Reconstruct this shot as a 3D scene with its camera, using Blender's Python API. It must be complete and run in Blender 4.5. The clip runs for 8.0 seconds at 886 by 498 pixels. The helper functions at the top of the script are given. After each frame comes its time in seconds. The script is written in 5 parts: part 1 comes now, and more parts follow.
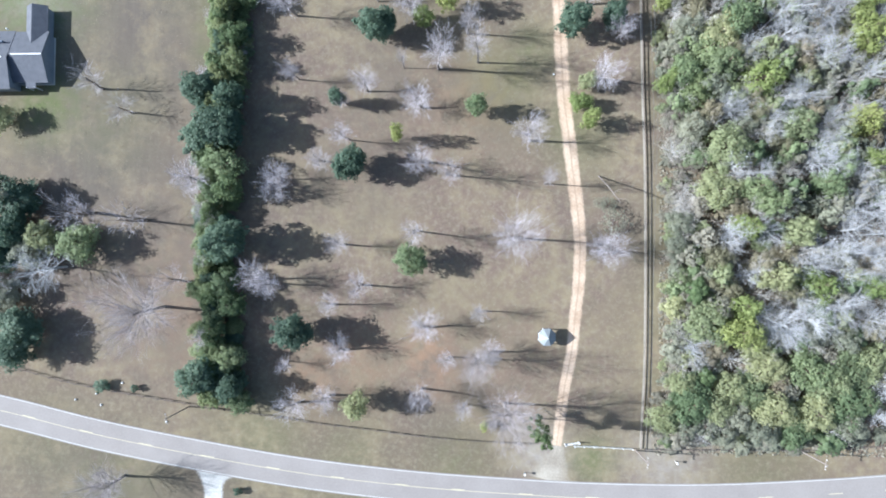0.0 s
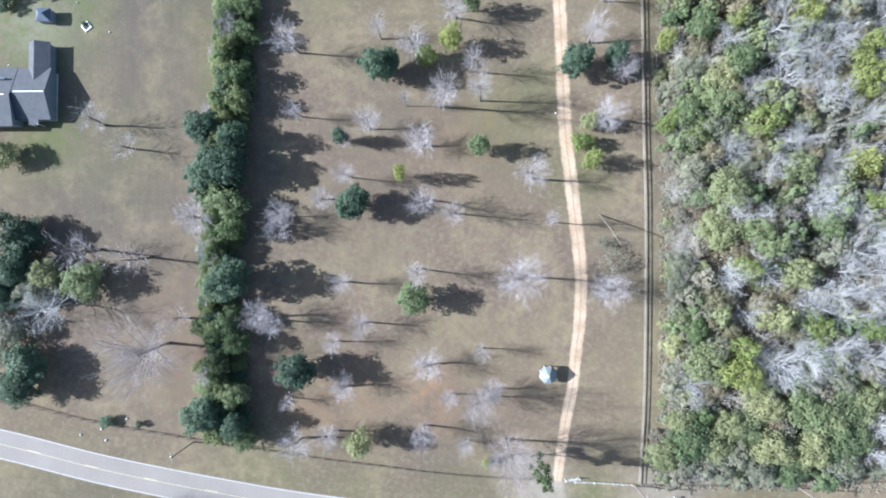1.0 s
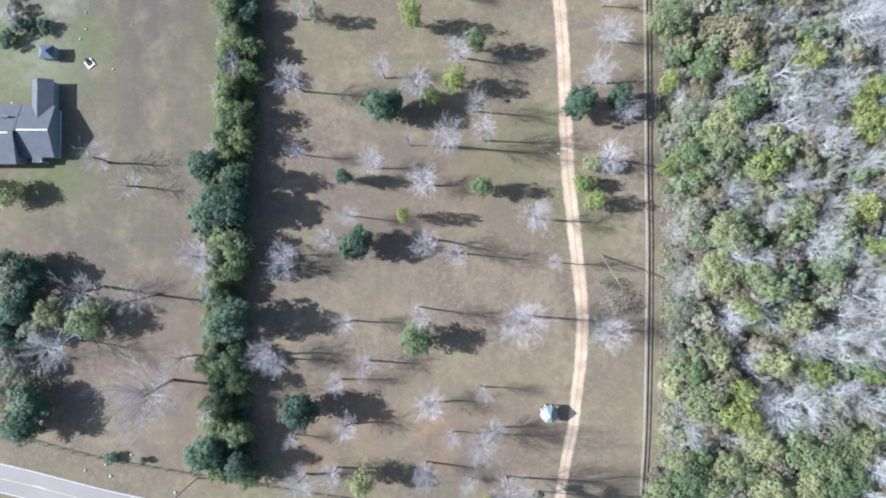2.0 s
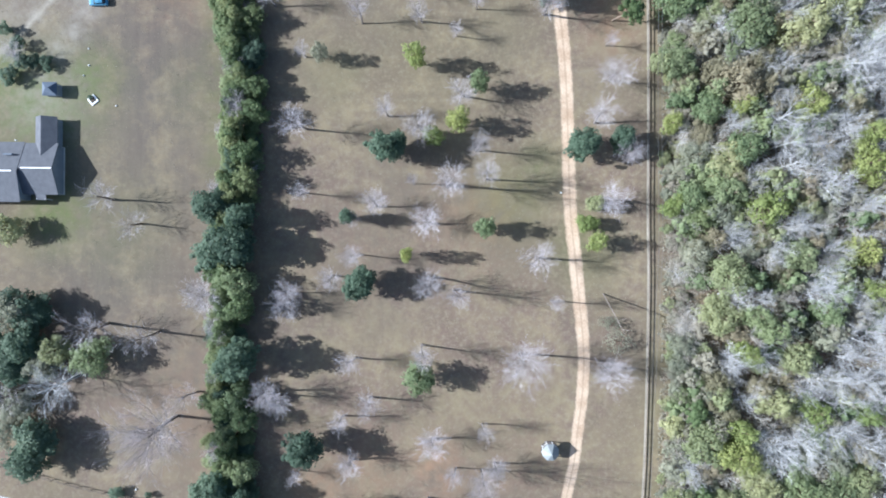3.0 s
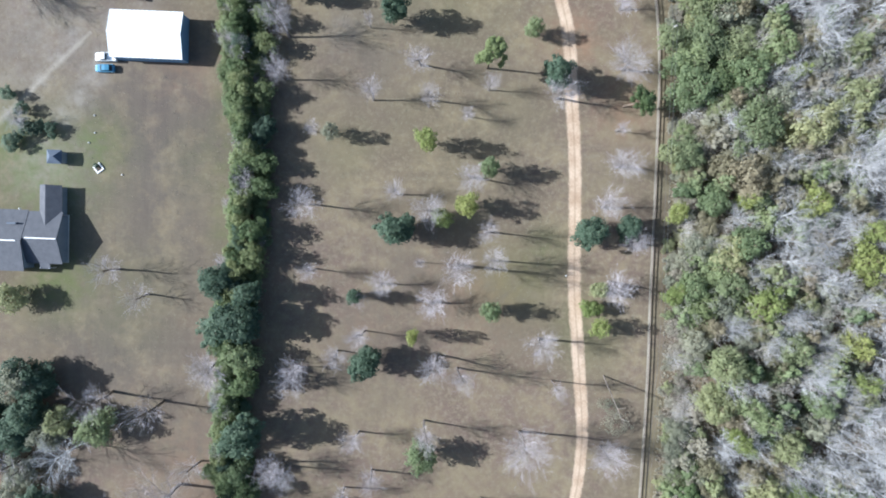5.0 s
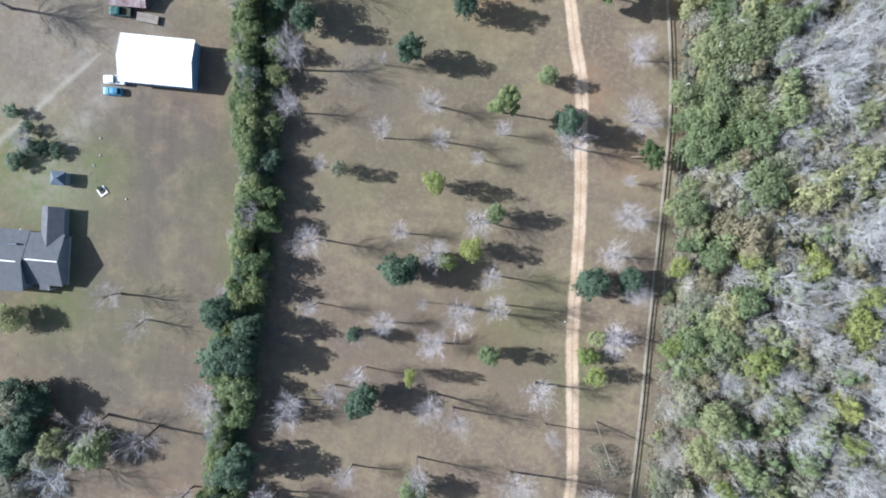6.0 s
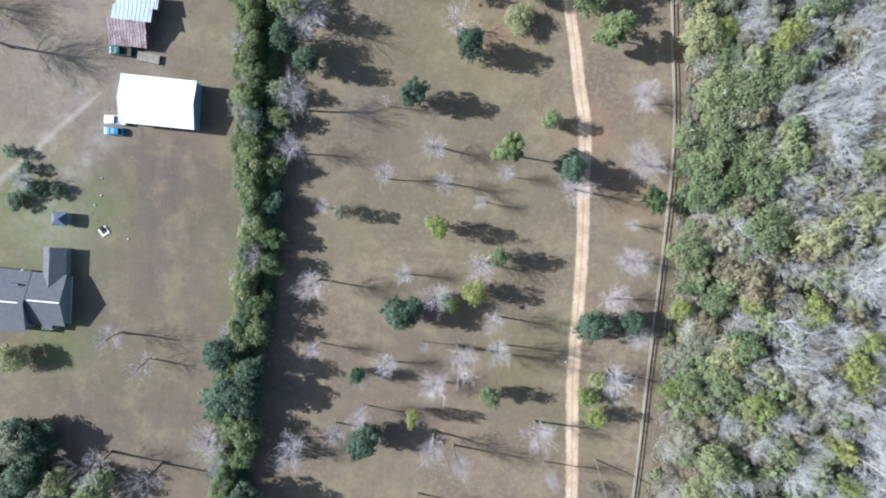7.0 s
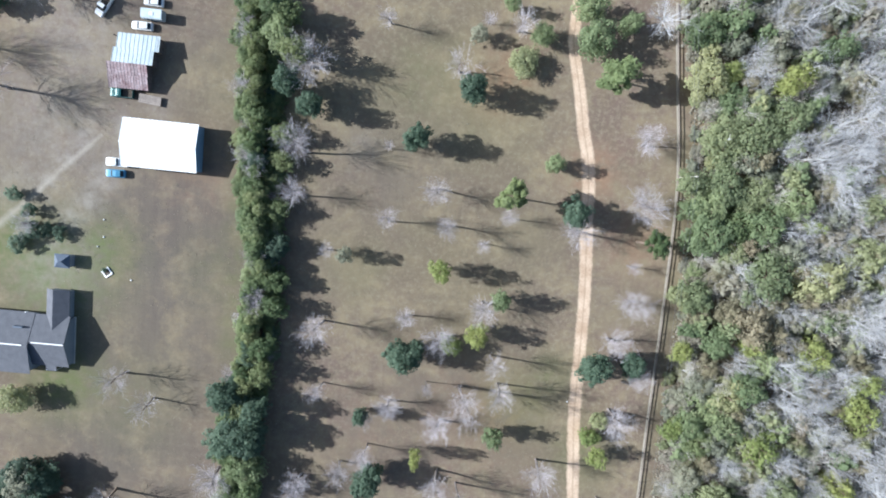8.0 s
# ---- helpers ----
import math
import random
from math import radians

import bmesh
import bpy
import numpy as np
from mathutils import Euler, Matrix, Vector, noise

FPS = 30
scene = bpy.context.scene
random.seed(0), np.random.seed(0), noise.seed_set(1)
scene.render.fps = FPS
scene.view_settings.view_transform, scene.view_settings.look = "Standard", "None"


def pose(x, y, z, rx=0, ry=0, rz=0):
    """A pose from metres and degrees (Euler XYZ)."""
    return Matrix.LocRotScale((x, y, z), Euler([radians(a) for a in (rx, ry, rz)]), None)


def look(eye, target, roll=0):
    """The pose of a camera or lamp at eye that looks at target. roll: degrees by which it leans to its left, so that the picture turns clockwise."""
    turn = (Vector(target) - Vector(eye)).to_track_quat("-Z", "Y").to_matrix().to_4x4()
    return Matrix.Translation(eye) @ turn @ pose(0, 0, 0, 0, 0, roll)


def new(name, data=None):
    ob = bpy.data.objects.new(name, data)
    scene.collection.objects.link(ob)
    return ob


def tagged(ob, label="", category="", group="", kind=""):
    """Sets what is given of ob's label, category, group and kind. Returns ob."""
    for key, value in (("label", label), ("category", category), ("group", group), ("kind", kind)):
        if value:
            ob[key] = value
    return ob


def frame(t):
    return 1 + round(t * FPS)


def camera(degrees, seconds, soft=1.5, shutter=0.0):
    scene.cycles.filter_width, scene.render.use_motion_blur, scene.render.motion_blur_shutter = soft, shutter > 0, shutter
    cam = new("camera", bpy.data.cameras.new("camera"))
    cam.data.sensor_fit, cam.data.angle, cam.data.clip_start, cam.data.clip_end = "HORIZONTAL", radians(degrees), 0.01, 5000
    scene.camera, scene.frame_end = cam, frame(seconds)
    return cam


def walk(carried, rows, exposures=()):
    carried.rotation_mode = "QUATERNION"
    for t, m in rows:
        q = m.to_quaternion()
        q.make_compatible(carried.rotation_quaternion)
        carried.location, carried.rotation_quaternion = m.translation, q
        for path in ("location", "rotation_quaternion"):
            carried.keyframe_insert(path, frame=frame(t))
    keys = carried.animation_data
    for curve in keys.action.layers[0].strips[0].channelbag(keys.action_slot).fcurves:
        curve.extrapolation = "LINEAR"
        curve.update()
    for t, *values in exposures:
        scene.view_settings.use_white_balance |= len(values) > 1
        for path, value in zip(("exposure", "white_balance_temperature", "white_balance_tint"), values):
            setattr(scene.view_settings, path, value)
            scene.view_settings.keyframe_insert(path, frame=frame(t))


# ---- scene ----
FOV = 80.0
cam = camera(FOV, 8.0, soft=1.9)
ROWS = [
    (0.0, 0.00, 0.00, 118.84, 1.620, 1.476, -0.000),
    (0.5, -0.55, 4.95, 119.47, 1.276, 1.328, 0.014),
    (1.0, -1.14, 9.98, 120.04, 0.919, 1.171, 0.091),
    (1.5, -1.71, 15.11, 120.52, 0.604, 1.038, 0.205),
    (3.0, -3.30, 30.57, 121.57, -0.426, 0.798, 0.542),
    (3.5, -4.01, 35.83, 121.87, -0.847, 0.630, 0.601),
    (4.0, -4.98, 41.31, 122.09, -1.282, 0.386, 0.716),
    (4.5, -6.21, 46.98, 122.19, -1.772, 0.050, 0.947),
    (6.0, -10.67, 64.64, 122.02, -3.561, -0.912, 5.219),
    (6.5, -11.99, 70.64, 121.79, -4.260, -1.127, 5.424),
    (7.0, -13.10, 76.75, 121.41, -4.890, -1.242, 5.584),
    (7.5, -14.10, 82.82, 120.89, -5.539, -1.284, 5.680),
    (8.0, -15.06, 88.86, 120.30, -6.168, -1.281, 5.780),
]
EXPOSURES = [(0.0, 1.30, 5410, 7), (1.5, 1.25, 5420, 7), (3.0, 1.19, 5430, 7), (4.0, 1.05, 5480, 7), (4.5, 1.0, 5530, 7), (8.0, 1.04, 5600, 7)]
walk(cam, [(t, pose(x, y, z, rx, ry, rz)) for t, x, y, z, rx, ry, rz in ROWS], EXPOSURES)

# ---- world, sun, exposure ----
SUN_ELEVATION = 30.0
SUN_AZIMUTH = 176.4          # where the sun stands, degrees from +x towards +y
world = bpy.data.worlds.new("world")
scene.world = world
world.use_nodes = True
wn = world.node_tree.nodes
sky = wn.new("ShaderNodeTexSky")
sky.sky_type = "NISHITA"
sky.sun_disc = False
sky.sun_elevation = radians(SUN_ELEVATION)
sky.sun_rotation = radians(90 - SUN_AZIMUTH)
sky.air_density, sky.dust_density = 1.2, 2.0
wn["Background"].inputs["Strength"].default_value = 0.070
world.node_tree.links.new(sky.outputs[0], wn["Background"].inputs[0])
sun_data = bpy.data.lights.new("sun", "SUN")
sun_data.energy, sun_data.angle, sun_data.color = 5.0, radians(0.6), (1.0, 0.965, 0.91)
sun = new("sun", sun_data)
az, el = radians(SUN_AZIMUTH), radians(SUN_ELEVATION)
sun.matrix_world = look((math.cos(az) * math.cos(el) * 300, math.sin(az) * math.cos(el) * 300, math.sin(el) * 300), (0, 0, 0))


# ---- materials ----
def nodes_of(name):
    m = bpy.data.materials.new(name)
    m.use_nodes = True
    t = m.node_tree
    return m, t, t.nodes, t.links, t.nodes["Principled BSDF"]


def mat(name, low, high, rough=0.85, scale=1.5, fine=12.0, metal=0.0, bump=0.2, vary=0.0, spec=0.3, see=0.0):
    """A matt surface: two colours mixed by coarse and fine noise, some relief, and a shift of brightness from object to object."""
    m, t, n, l, b = nodes_of(name)
    tex = n.new("ShaderNodeTexCoord")
    coarse, small = n.new("ShaderNodeTexNoise"), n.new("ShaderNodeTexNoise")
    for k, s, d in ((coarse, scale, 4), (small, fine, 3)):
        k.inputs["Scale"].default_value, k.inputs["Detail"].default_value = s, d
        l.new(tex.outputs["Object"], k.inputs["Vector"])
    add = n.new("ShaderNodeMath")
    add.operation = "ADD"
    l.new(coarse.outputs[0], add.inputs[0])
    l.new(small.outputs[0], add.inputs[1])
    ramp = n.new("ShaderNodeMapRange")
    ramp.inputs[1].default_value, ramp.inputs[2].default_value = 0.7, 1.3
    l.new(add.outputs[0], ramp.inputs[0])
    mix = n.new("ShaderNodeMix")
    mix.data_type = "RGBA"
    mix.inputs[6].default_value, mix.inputs[7].default_value = (*low, 1), (*high, 1)
    l.new(ramp.outputs[0], mix.inputs[0])
    out = mix.outputs[2]
    if vary:
        info, hsv, rng = n.new("ShaderNodeObjectInfo"), n.new("ShaderNodeHueSaturation"), n.new("ShaderNodeMapRange")
        rng.inputs[3].default_value, rng.inputs[4].default_value = 1 - vary, 1 + vary
        l.new(info.outputs["Random"], rng.inputs[0])
        l.new(rng.outputs[0], hsv.inputs["Value"])
        l.new(out, hsv.inputs["Color"])
        out = hsv.outputs[0]
    l.new(out, b.inputs["Base Color"])
    b.inputs["Roughness"].default_value, b.inputs["Metallic"].default_value = rough, metal
    b.inputs["Specular IOR Level"].default_value = spec
    if bump:
        bm = n.new("ShaderNodeBump")
        bm.inputs["Strength"].default_value, bm.inputs["Distance"].default_value = bump, 0.05
        l.new(small.outputs[0], bm.inputs["Height"])
        l.new(bm.outputs[0], b.inputs["Normal"])
    return m


def leaf_mat(name, low, high, vary=0.25, hue=0.02, through_light=0.58):
    """Foliage: small shifts from leaf to leaf, broader ones from bough to bough, each tree its own brightness and tint, some light through the leaf."""
    m, t, n, l, b = nodes_of(name)
    geo, info, tex = n.new("ShaderNodeNewGeometry"), n.new("ShaderNodeObjectInfo"), n.new("ShaderNodeTexCoord")
    bough, add, rng = n.new("ShaderNodeTexNoise"), n.new("ShaderNodeMath"), n.new("ShaderNodeMapRange")
    bough.inputs["Scale"].default_value, bough.inputs["Detail"].default_value = 0.75, 3
    l.new(tex.outputs["Object"], bough.inputs["Vector"])
    add.operation = "MULTIPLY_ADD"
    l.new(geo.outputs["Random Per Island"], add.inputs[0])
    add.inputs[1].default_value = 0.2
    l.new(bough.outputs[0], add.inputs[2])
    rng.inputs[1].default_value, rng.inputs[2].default_value = 0.36, 0.86
    l.new(add.outputs[0], rng.inputs[0])
    mix = n.new("ShaderNodeMix")
    mix.data_type = "RGBA"
    mix.inputs[6].default_value, mix.inputs[7].default_value = (*low, 1), (*high, 1)
    l.new(rng.outputs[0], mix.inputs[0])
    hsv, rv, rh = n.new("ShaderNodeHueSaturation"), n.new("ShaderNodeMapRange"), n.new("ShaderNodeMapRange")
    rv.inputs[3].default_value, rv.inputs[4].default_value = 1 - vary, 1 + vary
    rh.inputs[3].default_value, rh.inputs[4].default_value = 0.5 + hue, 0.5 - hue
    l.new(info.outputs["Random"], rv.inputs[0])
    l.new(info.outputs["Random"], rh.inputs[0])
    l.new(rv.outputs[0], hsv.inputs["Value"])
    l.new(rh.outputs[0], hsv.inputs["Hue"])
    l.new(mix.outputs[2], hsv.inputs["Color"])
    l.new(hsv.outputs[0], b.inputs["Base Color"])
    b.inputs["Roughness"].default_value, b.inputs["Specular IOR Level"].default_value = 0.6, 0.25
    tr, ms = n.new("ShaderNodeBsdfTranslucent"), n.new("ShaderNodeMixShader")
    l.new(hsv.outputs[0], tr.inputs["Color"])
    ms.inputs[0].default_value = through_light
    l.new(b.outputs[0], ms.inputs[1])
    l.new(tr.outputs[0], ms.inputs[2])
    l.new(ms.outputs[0], n["Material Output"].inputs[0])
    return m


def ground_material(name="dormant_grass", bare=None, middle=None, edge=(0.72, 1.05), cover=1.0):
    """Dormant winter grass: straw, olive and leaf-litter brown, with greener, redder and barer patches. For a worn strip, bare names the two
    colours of its bare ground, which thins out into the grass towards the edges, and middle the colour between its wheel ruts."""
    m, t, n, l, b = nodes_of(name)
    tex, att, sep = n.new("ShaderNodeTexCoord"), n.new("ShaderNodeVertexColor"), n.new("ShaderNodeSeparateColor")
    att.layer_name = "patch"
    l.new(att.outputs[0], sep.inputs[0])

    def noise_at(scale, detail, rough=0.6, stretch=None):
        k = n.new("ShaderNodeTexNoise")
        k.inputs["Scale"].default_value, k.inputs["Detail"].default_value, k.inputs["Roughness"].default_value = scale, detail, rough
        if stretch:
            mp = n.new("ShaderNodeMapping")
            mp.inputs["Scale"].default_value = stretch
            l.new(tex.outputs["Object"], mp.inputs["Vector"])
            l.new(mp.outputs[0], k.inputs["Vector"])
        else:
            l.new(tex.outputs["Object"], k.inputs["Vector"])
        return k.outputs[0]

    def span(v, a, c):
        r = n.new("ShaderNodeMapRange")
        r.inputs[1].default_value, r.inputs[2].default_value = a, c
        l.new(v, r.inputs[0])
        return r.outputs[0]

    def blend(f, a, c, kind="MIX"):
        x = n.new("ShaderNodeMix")
        x.data_type, x.blend_type = "RGBA", kind
        if isinstance(f, float):
            x.inputs[0].default_value = f
        else:
            l.new(f, x.inputs[0])
        for k, v in ((6, a), (7, c)):
            if isinstance(v, tuple):
                x.inputs[k].default_value = (*v, 1)
            else:
                l.new(v, x.inputs[k])
        return x.outputs[2]

    def times(a, c):
        x = n.new("ShaderNodeMath")
        x.operation, x.use_clamp = "MULTIPLY", True
        l.new(a, x.inputs[0])
        if isinstance(c, float):
            x.inputs[1].default_value = c
        else:
            l.new(c, x.inputs[1])
        return x.outputs[0]

    big, mid, fine, grain = noise_at(0.06, 6, 0.62), noise_at(0.35, 5), noise_at(2.2, 4), noise_at(14.0, 2)
    base = blend(span(big, 0.42, 0.58), GRASS_BROWN, GRASS_STRAW)
    base = blend(times(span(mid, 0.40, 0.62), 0.8), base, GRASS_LITTER)
    base = blend(times(span(noise_at(0.9, 6, 0.75), 0.48, 0.68), 0.7), base, GRASS_BLEACHED)
    base = blend(times(span(noise_at(0.5, 6, 0.75), 0.52, 0.72), 0.28), base, GRASS_DARK)
    base = blend(times(span(noise_at(0.035, 5, 0.6), 0.45, 0.6), 0.38), base, GRASS_OLIVE)
    mown = span(noise_at(1.0, 4, 0.6, (0.6, 0.07, 1.0)), 0.35, 0.7)
    base = blend(times(att.outputs["Alpha"], span(noise_at(0.15, 6, 0.65), 0.3, 0.55)), base, GRASS_DARK)
    base = blend(times(times(att.outputs["Alpha"], mown), 0.16), base, GRASS_BLEACHED)
    green = times(sep.outputs[0], span(mid, 0.2, 0.6))
    base = blend(green, base, GRASS_GREEN)
    base = blend(times(sep.outputs[1], span(mid, 0.3, 0.6)), base, DIRT_RED)
    base = blend(times(sep.outputs[2], span(noise_at(0.5, 5, 0.6), 0.15, 0.7)), base, DIRT_PALE)
    if bare:
        va, vs = n.new("ShaderNodeVertexColor"), n.new("ShaderNodeSeparateColor")
        va.layer_name = "across"
        l.new(va.outputs[0], vs.inputs[0])

        def plus(a, c, k):
            x = n.new("ShaderNodeMath")
            x.operation = "MULTIPLY_ADD"
            l.new(c, x.inputs[0])
            x.inputs[1].default_value = k
            l.new(a, x.inputs[2])
            return x.outputs[0]

        across = plus(plus(vs.outputs[0], noise_at(0.55, 4), 0.5), noise_at(2.6, 3), 0.35)
        sand = blend(span(plus(noise_at(0.22, 5), noise_at(2.7, 3), 0.6), 0.6, 1.0), *bare)
        if middle:
            sand = blend(times(span(plus(plus(vs.outputs[0], noise_at(1.4, 4), 0.3), noise_at(4.0, 2), 0.25), 0.46, 0.26), 0.6), sand, middle)
        base = blend(times(span(across, edge[1] + 0.42, edge[0] + 0.42), cover), base, sand)
    base = blend(times(span(fine, 0.45, 0.75), 0.22), base, (0.6, 0.57, 0.53), "MULTIPLY")
    base = blend(0.16, base, blend(span(grain, 0.3, 0.7), (0.35, 0.35, 0.35), (0.65, 0.65, 0.65)), "OVERLAY")
    l.new(base, b.inputs["Base Color"])
    b.inputs["Roughness"].default_value, b.inputs["Specular IOR Level"].default_value = 0.95, 0.1
    bm = n.new("ShaderNodeBump")
    bm.inputs["Strength"].default_value, bm.inputs["Distance"].default_value = 0.3, 0.08
    l.new(fine, bm.inputs["Height"])
    l.new(bm.outputs[0], b.inputs["Normal"])
    return m


GRASS_BROWN, GRASS_STRAW, GRASS_LITTER = (0.152, 0.116, 0.086), (0.232, 0.185, 0.120), (0.156, 0.112, 0.092)
GRASS_BLEACHED = (0.275, 0.238, 0.172)
GRASS_OLIVE = (0.184, 0.154, 0.096)
GRASS_DARK = (0.104, 0.086, 0.076)
GRASS_GREEN, DIRT_RED, DIRT_PALE = (0.110, 0.130, 0.050), (0.27, 0.17, 0.105), (0.37, 0.345, 0.31)
M_GROUND = ground_material()
M_SAND = ground_material("sandy_track", ((0.37, 0.262, 0.178), (0.58, 0.45, 0.335)), (0.27, 0.185, 0.12))
M_APRON = ground_material("sandy_gravel", ((0.26, 0.225, 0.18), (0.42, 0.375, 0.31)), edge=(0.35, 1.0), cover=0.9)
M_GRAVEL = ground_material("pale_gravel", ((0.40, 0.38, 0.35), (0.60, 0.58, 0.54)), edge=(0.75, 1.0))
M_PATH = ground_material("bare_yard_path", ((0.29, 0.26, 0.215), (0.43, 0.395, 0.345)), edge=(0.1, 1.0), cover=0.5)
M_PALE_STRIP = ground_material("pale_fence_strip", ((0.25, 0.225, 0.18), (0.42, 0.385, 0.32)), edge=(0.45, 1.0), cover=0.85)
M_WIRE = mat("dark_cable_sheath", (0.10, 0.10, 0.11), (0.16, 0.16, 0.17), 0.6, 1.0, 5.0, bump=0)
M_ASPHALT = mat("worn_asphalt", (0.236, 0.210, 0.193), (0.287, 0.258, 0.238), 0.9, 0.15, 3.0, bump=0.1)
M_LINE = mat("white_road_paint", (0.48, 0.47, 0.44), (0.66, 0.65, 0.62), 0.8, 1.0, 6.0, bump=0)
M_YELLOW = mat("yellow_road_paint", (0.52, 0.46, 0.30), (0.66, 0.59, 0.40), 0.8, 1.0, 6.0, bump=0)
M_BARK = mat("grey_bark", (0.13, 0.11, 0.10), (0.24, 0.21, 0.195), 0.9, 2.0, 14.0, bump=0.5, vary=0.15)
M_TWIG = mat("pale_bare_twigs", (0.40, 0.365, 0.38), (0.53, 0.492, 0.508), 0.9, 1.0, 6.0, bump=0, vary=0.14)
M_TWIG_WOOD = mat("silver_bare_twigs", (0.335, 0.330, 0.336), (0.485, 0.48, 0.488), 0.85, 0.8, 6.0, bump=0, vary=0.2)
M_LIMB_WOOD = mat("pale_limbs", (0.36, 0.354, 0.35), (0.52, 0.512, 0.506), 0.85, 0.8, 8.0, bump=0.2, vary=0.2)
M_TWIG_BROAD = mat("grey_brown_twigs", (0.36, 0.32, 0.33), (0.50, 0.455, 0.46), 0.9, 0.6, 5.0, bump=0, vary=0.1)
M_SCRUB = mat("scrub_twigs", (0.26, 0.225, 0.19), (0.38, 0.34, 0.295), 0.9, 0.8, 6.0, bump=0, vary=0.15)
M_TWIG_HAZE = mat("pale_brown_twigs", (0.36, 0.325, 0.285), (0.50, 0.46, 0.41), 0.9, 0.8, 6.0, bump=0, vary=0.15)
M_DARKBARK = mat("brown_bark", (0.10, 0.075, 0.055), (0.20, 0.15, 0.115), 0.9, 2.0, 12.0, bump=0.5, vary=0.15)
M_LEAF_DARK = leaf_mat("dark_evergreen_leaves", (0.092, 0.142, 0.096), (0.178, 0.242, 0.168))
M_LEAF_MID = leaf_mat("green_leaves", (0.214, 0.262, 0.138), (0.31, 0.368, 0.202))
M_LEAF_HEDGE = leaf_mat("deep_green_leaves", (0.166, 0.210, 0.098), (0.246, 0.292, 0.146), 0.2, 0.03)
M_LEAF_LIME = leaf_mat("yellow_green_leaves", (0.25, 0.295, 0.105), (0.36, 0.405, 0.16), 0.15)
M_LEAF_OLIVE = leaf_mat("olive_leaves", (0.285, 0.313, 0.170), (0.39, 0.414, 0.236), 0.25, 0.03)
M_LEAF_PINE = leaf_mat("pine_needles", (0.165, 0.215, 0.098), (0.255, 0.315, 0.150), 0.18)
M_LEAF_TAN = leaf_mat("tan_dry_leaves", (0.27, 0.243, 0.16), (0.38, 0.343, 0.235), 0.2)
M_TUFT = leaf_mat("dry_grass_blades", (0.22, 0.195, 0.14), (0.38, 0.345, 0.27), 0.1)
M_BRUSH = leaf_mat("grey_brown_brush", (0.31, 0.29, 0.225), (0.43, 0.405, 0.325), 0.12)
M_LEAF_GREY = leaf_mat("grey_green_leaves", (0.28, 0.285, 0.21), (0.39, 0.395, 0.30), 0.15)
M_SHINGLE = mat("grey_roof_shingles", (0.085, 0.088, 0.102), (0.125, 0.128, 0.145), 0.9, 0.8, 9.0, bump=0.3)
M_RIDGE = mat("white_ridge_cap", (0.75, 0.75, 0.75), (0.85, 0.85, 0.85), 0.5, 1.0, 6.0, bump=0)
M_SIDING = mat("blue_grey_wall_siding", (0.17, 0.19, 0.22), (0.23, 0.25, 0.28), 0.7, 0.5, 8.0, bump=0.1)
M_WHITEMETAL = mat("white_metal_roof", (0.82, 0.83, 0.84), (0.88, 0.88, 0.88), 0.45, 0.3, 4.0, bump=0)
M_BLUEWALL = mat("blue_metal_wall", (0.16, 0.27, 0.42), (0.20, 0.32, 0.47), 0.5, 0.4, 5.0, bump=0)
M_RUST = mat("rusted_roof_iron", (0.15, 0.085, 0.088), (0.40, 0.33, 0.335), 0.75, 0.5, 3.0, bump=0.2, vary=0.22)
M_GALV = mat("galvanised_roof_iron", (0.36, 0.42, 0.445), (0.49, 0.54, 0.56), 0.55, 0.5, 3.0, metal=0.2, bump=0.1, vary=0.04)
M_OLDWOOD = mat("weathered_boards", (0.09, 0.075, 0.07), (0.17, 0.14, 0.125), 0.9, 1.0, 9.0, bump=0.4, vary=0.12)
M_RAIL = mat("pale_fence_boards", (0.48, 0.45, 0.40), (0.66, 0.62, 0.57), 0.85, 0.6, 8.0, bump=0.2, vary=0.1)
M_POST = mat("fence_post_wood", (0.19, 0.16, 0.14), (0.29, 0.25, 0.22), 0.9, 1.0, 9.0, bump=0.3, vary=0.1)
M_FENCE = mat("weathered_fence_boards", (0.15, 0.125, 0.108), (0.25, 0.215, 0.19), 0.9, 1.0, 9.0, bump=0.3, vary=0.15)
M_GLASS = mat("dark_glass", (0.02, 0.025, 0.03), (0.03, 0.035, 0.04), 0.08, 1.0, 5.0, bump=0, spec=0.6)
M_TYRE = mat("black_rubber", (0.02, 0.02, 0.02), (0.035, 0.035, 0.035), 0.85, 1.0, 8.0, bump=0)
M_CHROME = mat("grey_wheel_metal", (0.45, 0.45, 0.46), (0.6, 0.6, 0.6), 0.35, 1.0, 6.0, metal=0.8, bump=0)
M_WHITE = mat("white_paint", (0.74, 0.74, 0.73), (0.82, 0.82, 0.81), 0.4, 0.8, 5.0, bump=0)
M_BLUECAR = mat("blue_car_paint", (0.07, 0.21, 0.34), (0.10, 0.27, 0.40), 0.25, 0.8, 5.0, metal=0.2, bump=0, spec=0.6)
M_TEALCAR = mat("teal_car_paint", (0.015, 0.085, 0.085), (0.022, 0.11, 0.105), 0.3, 0.8, 5.0, metal=0.2, bump=0, spec=0.6)
M_GREYROOF = mat("blue_grey_shed_roof", (0.07, 0.09, 0.125), (0.11, 0.135, 0.18), 0.7, 0.8, 6.0, bump=0.1)
M_GAZEBO = mat("pale_blue_roof_metal", (0.20, 0.215, 0.222), (0.28, 0.297, 0.305), 0.5, 0.6, 5.0, bump=0, vary=0.06)
M_DARK = mat("dark_soil", (0.05, 0.04, 0.03), (0.11, 0.09, 0.07), 0.95, 2.0, 10.0, bump=0.4)


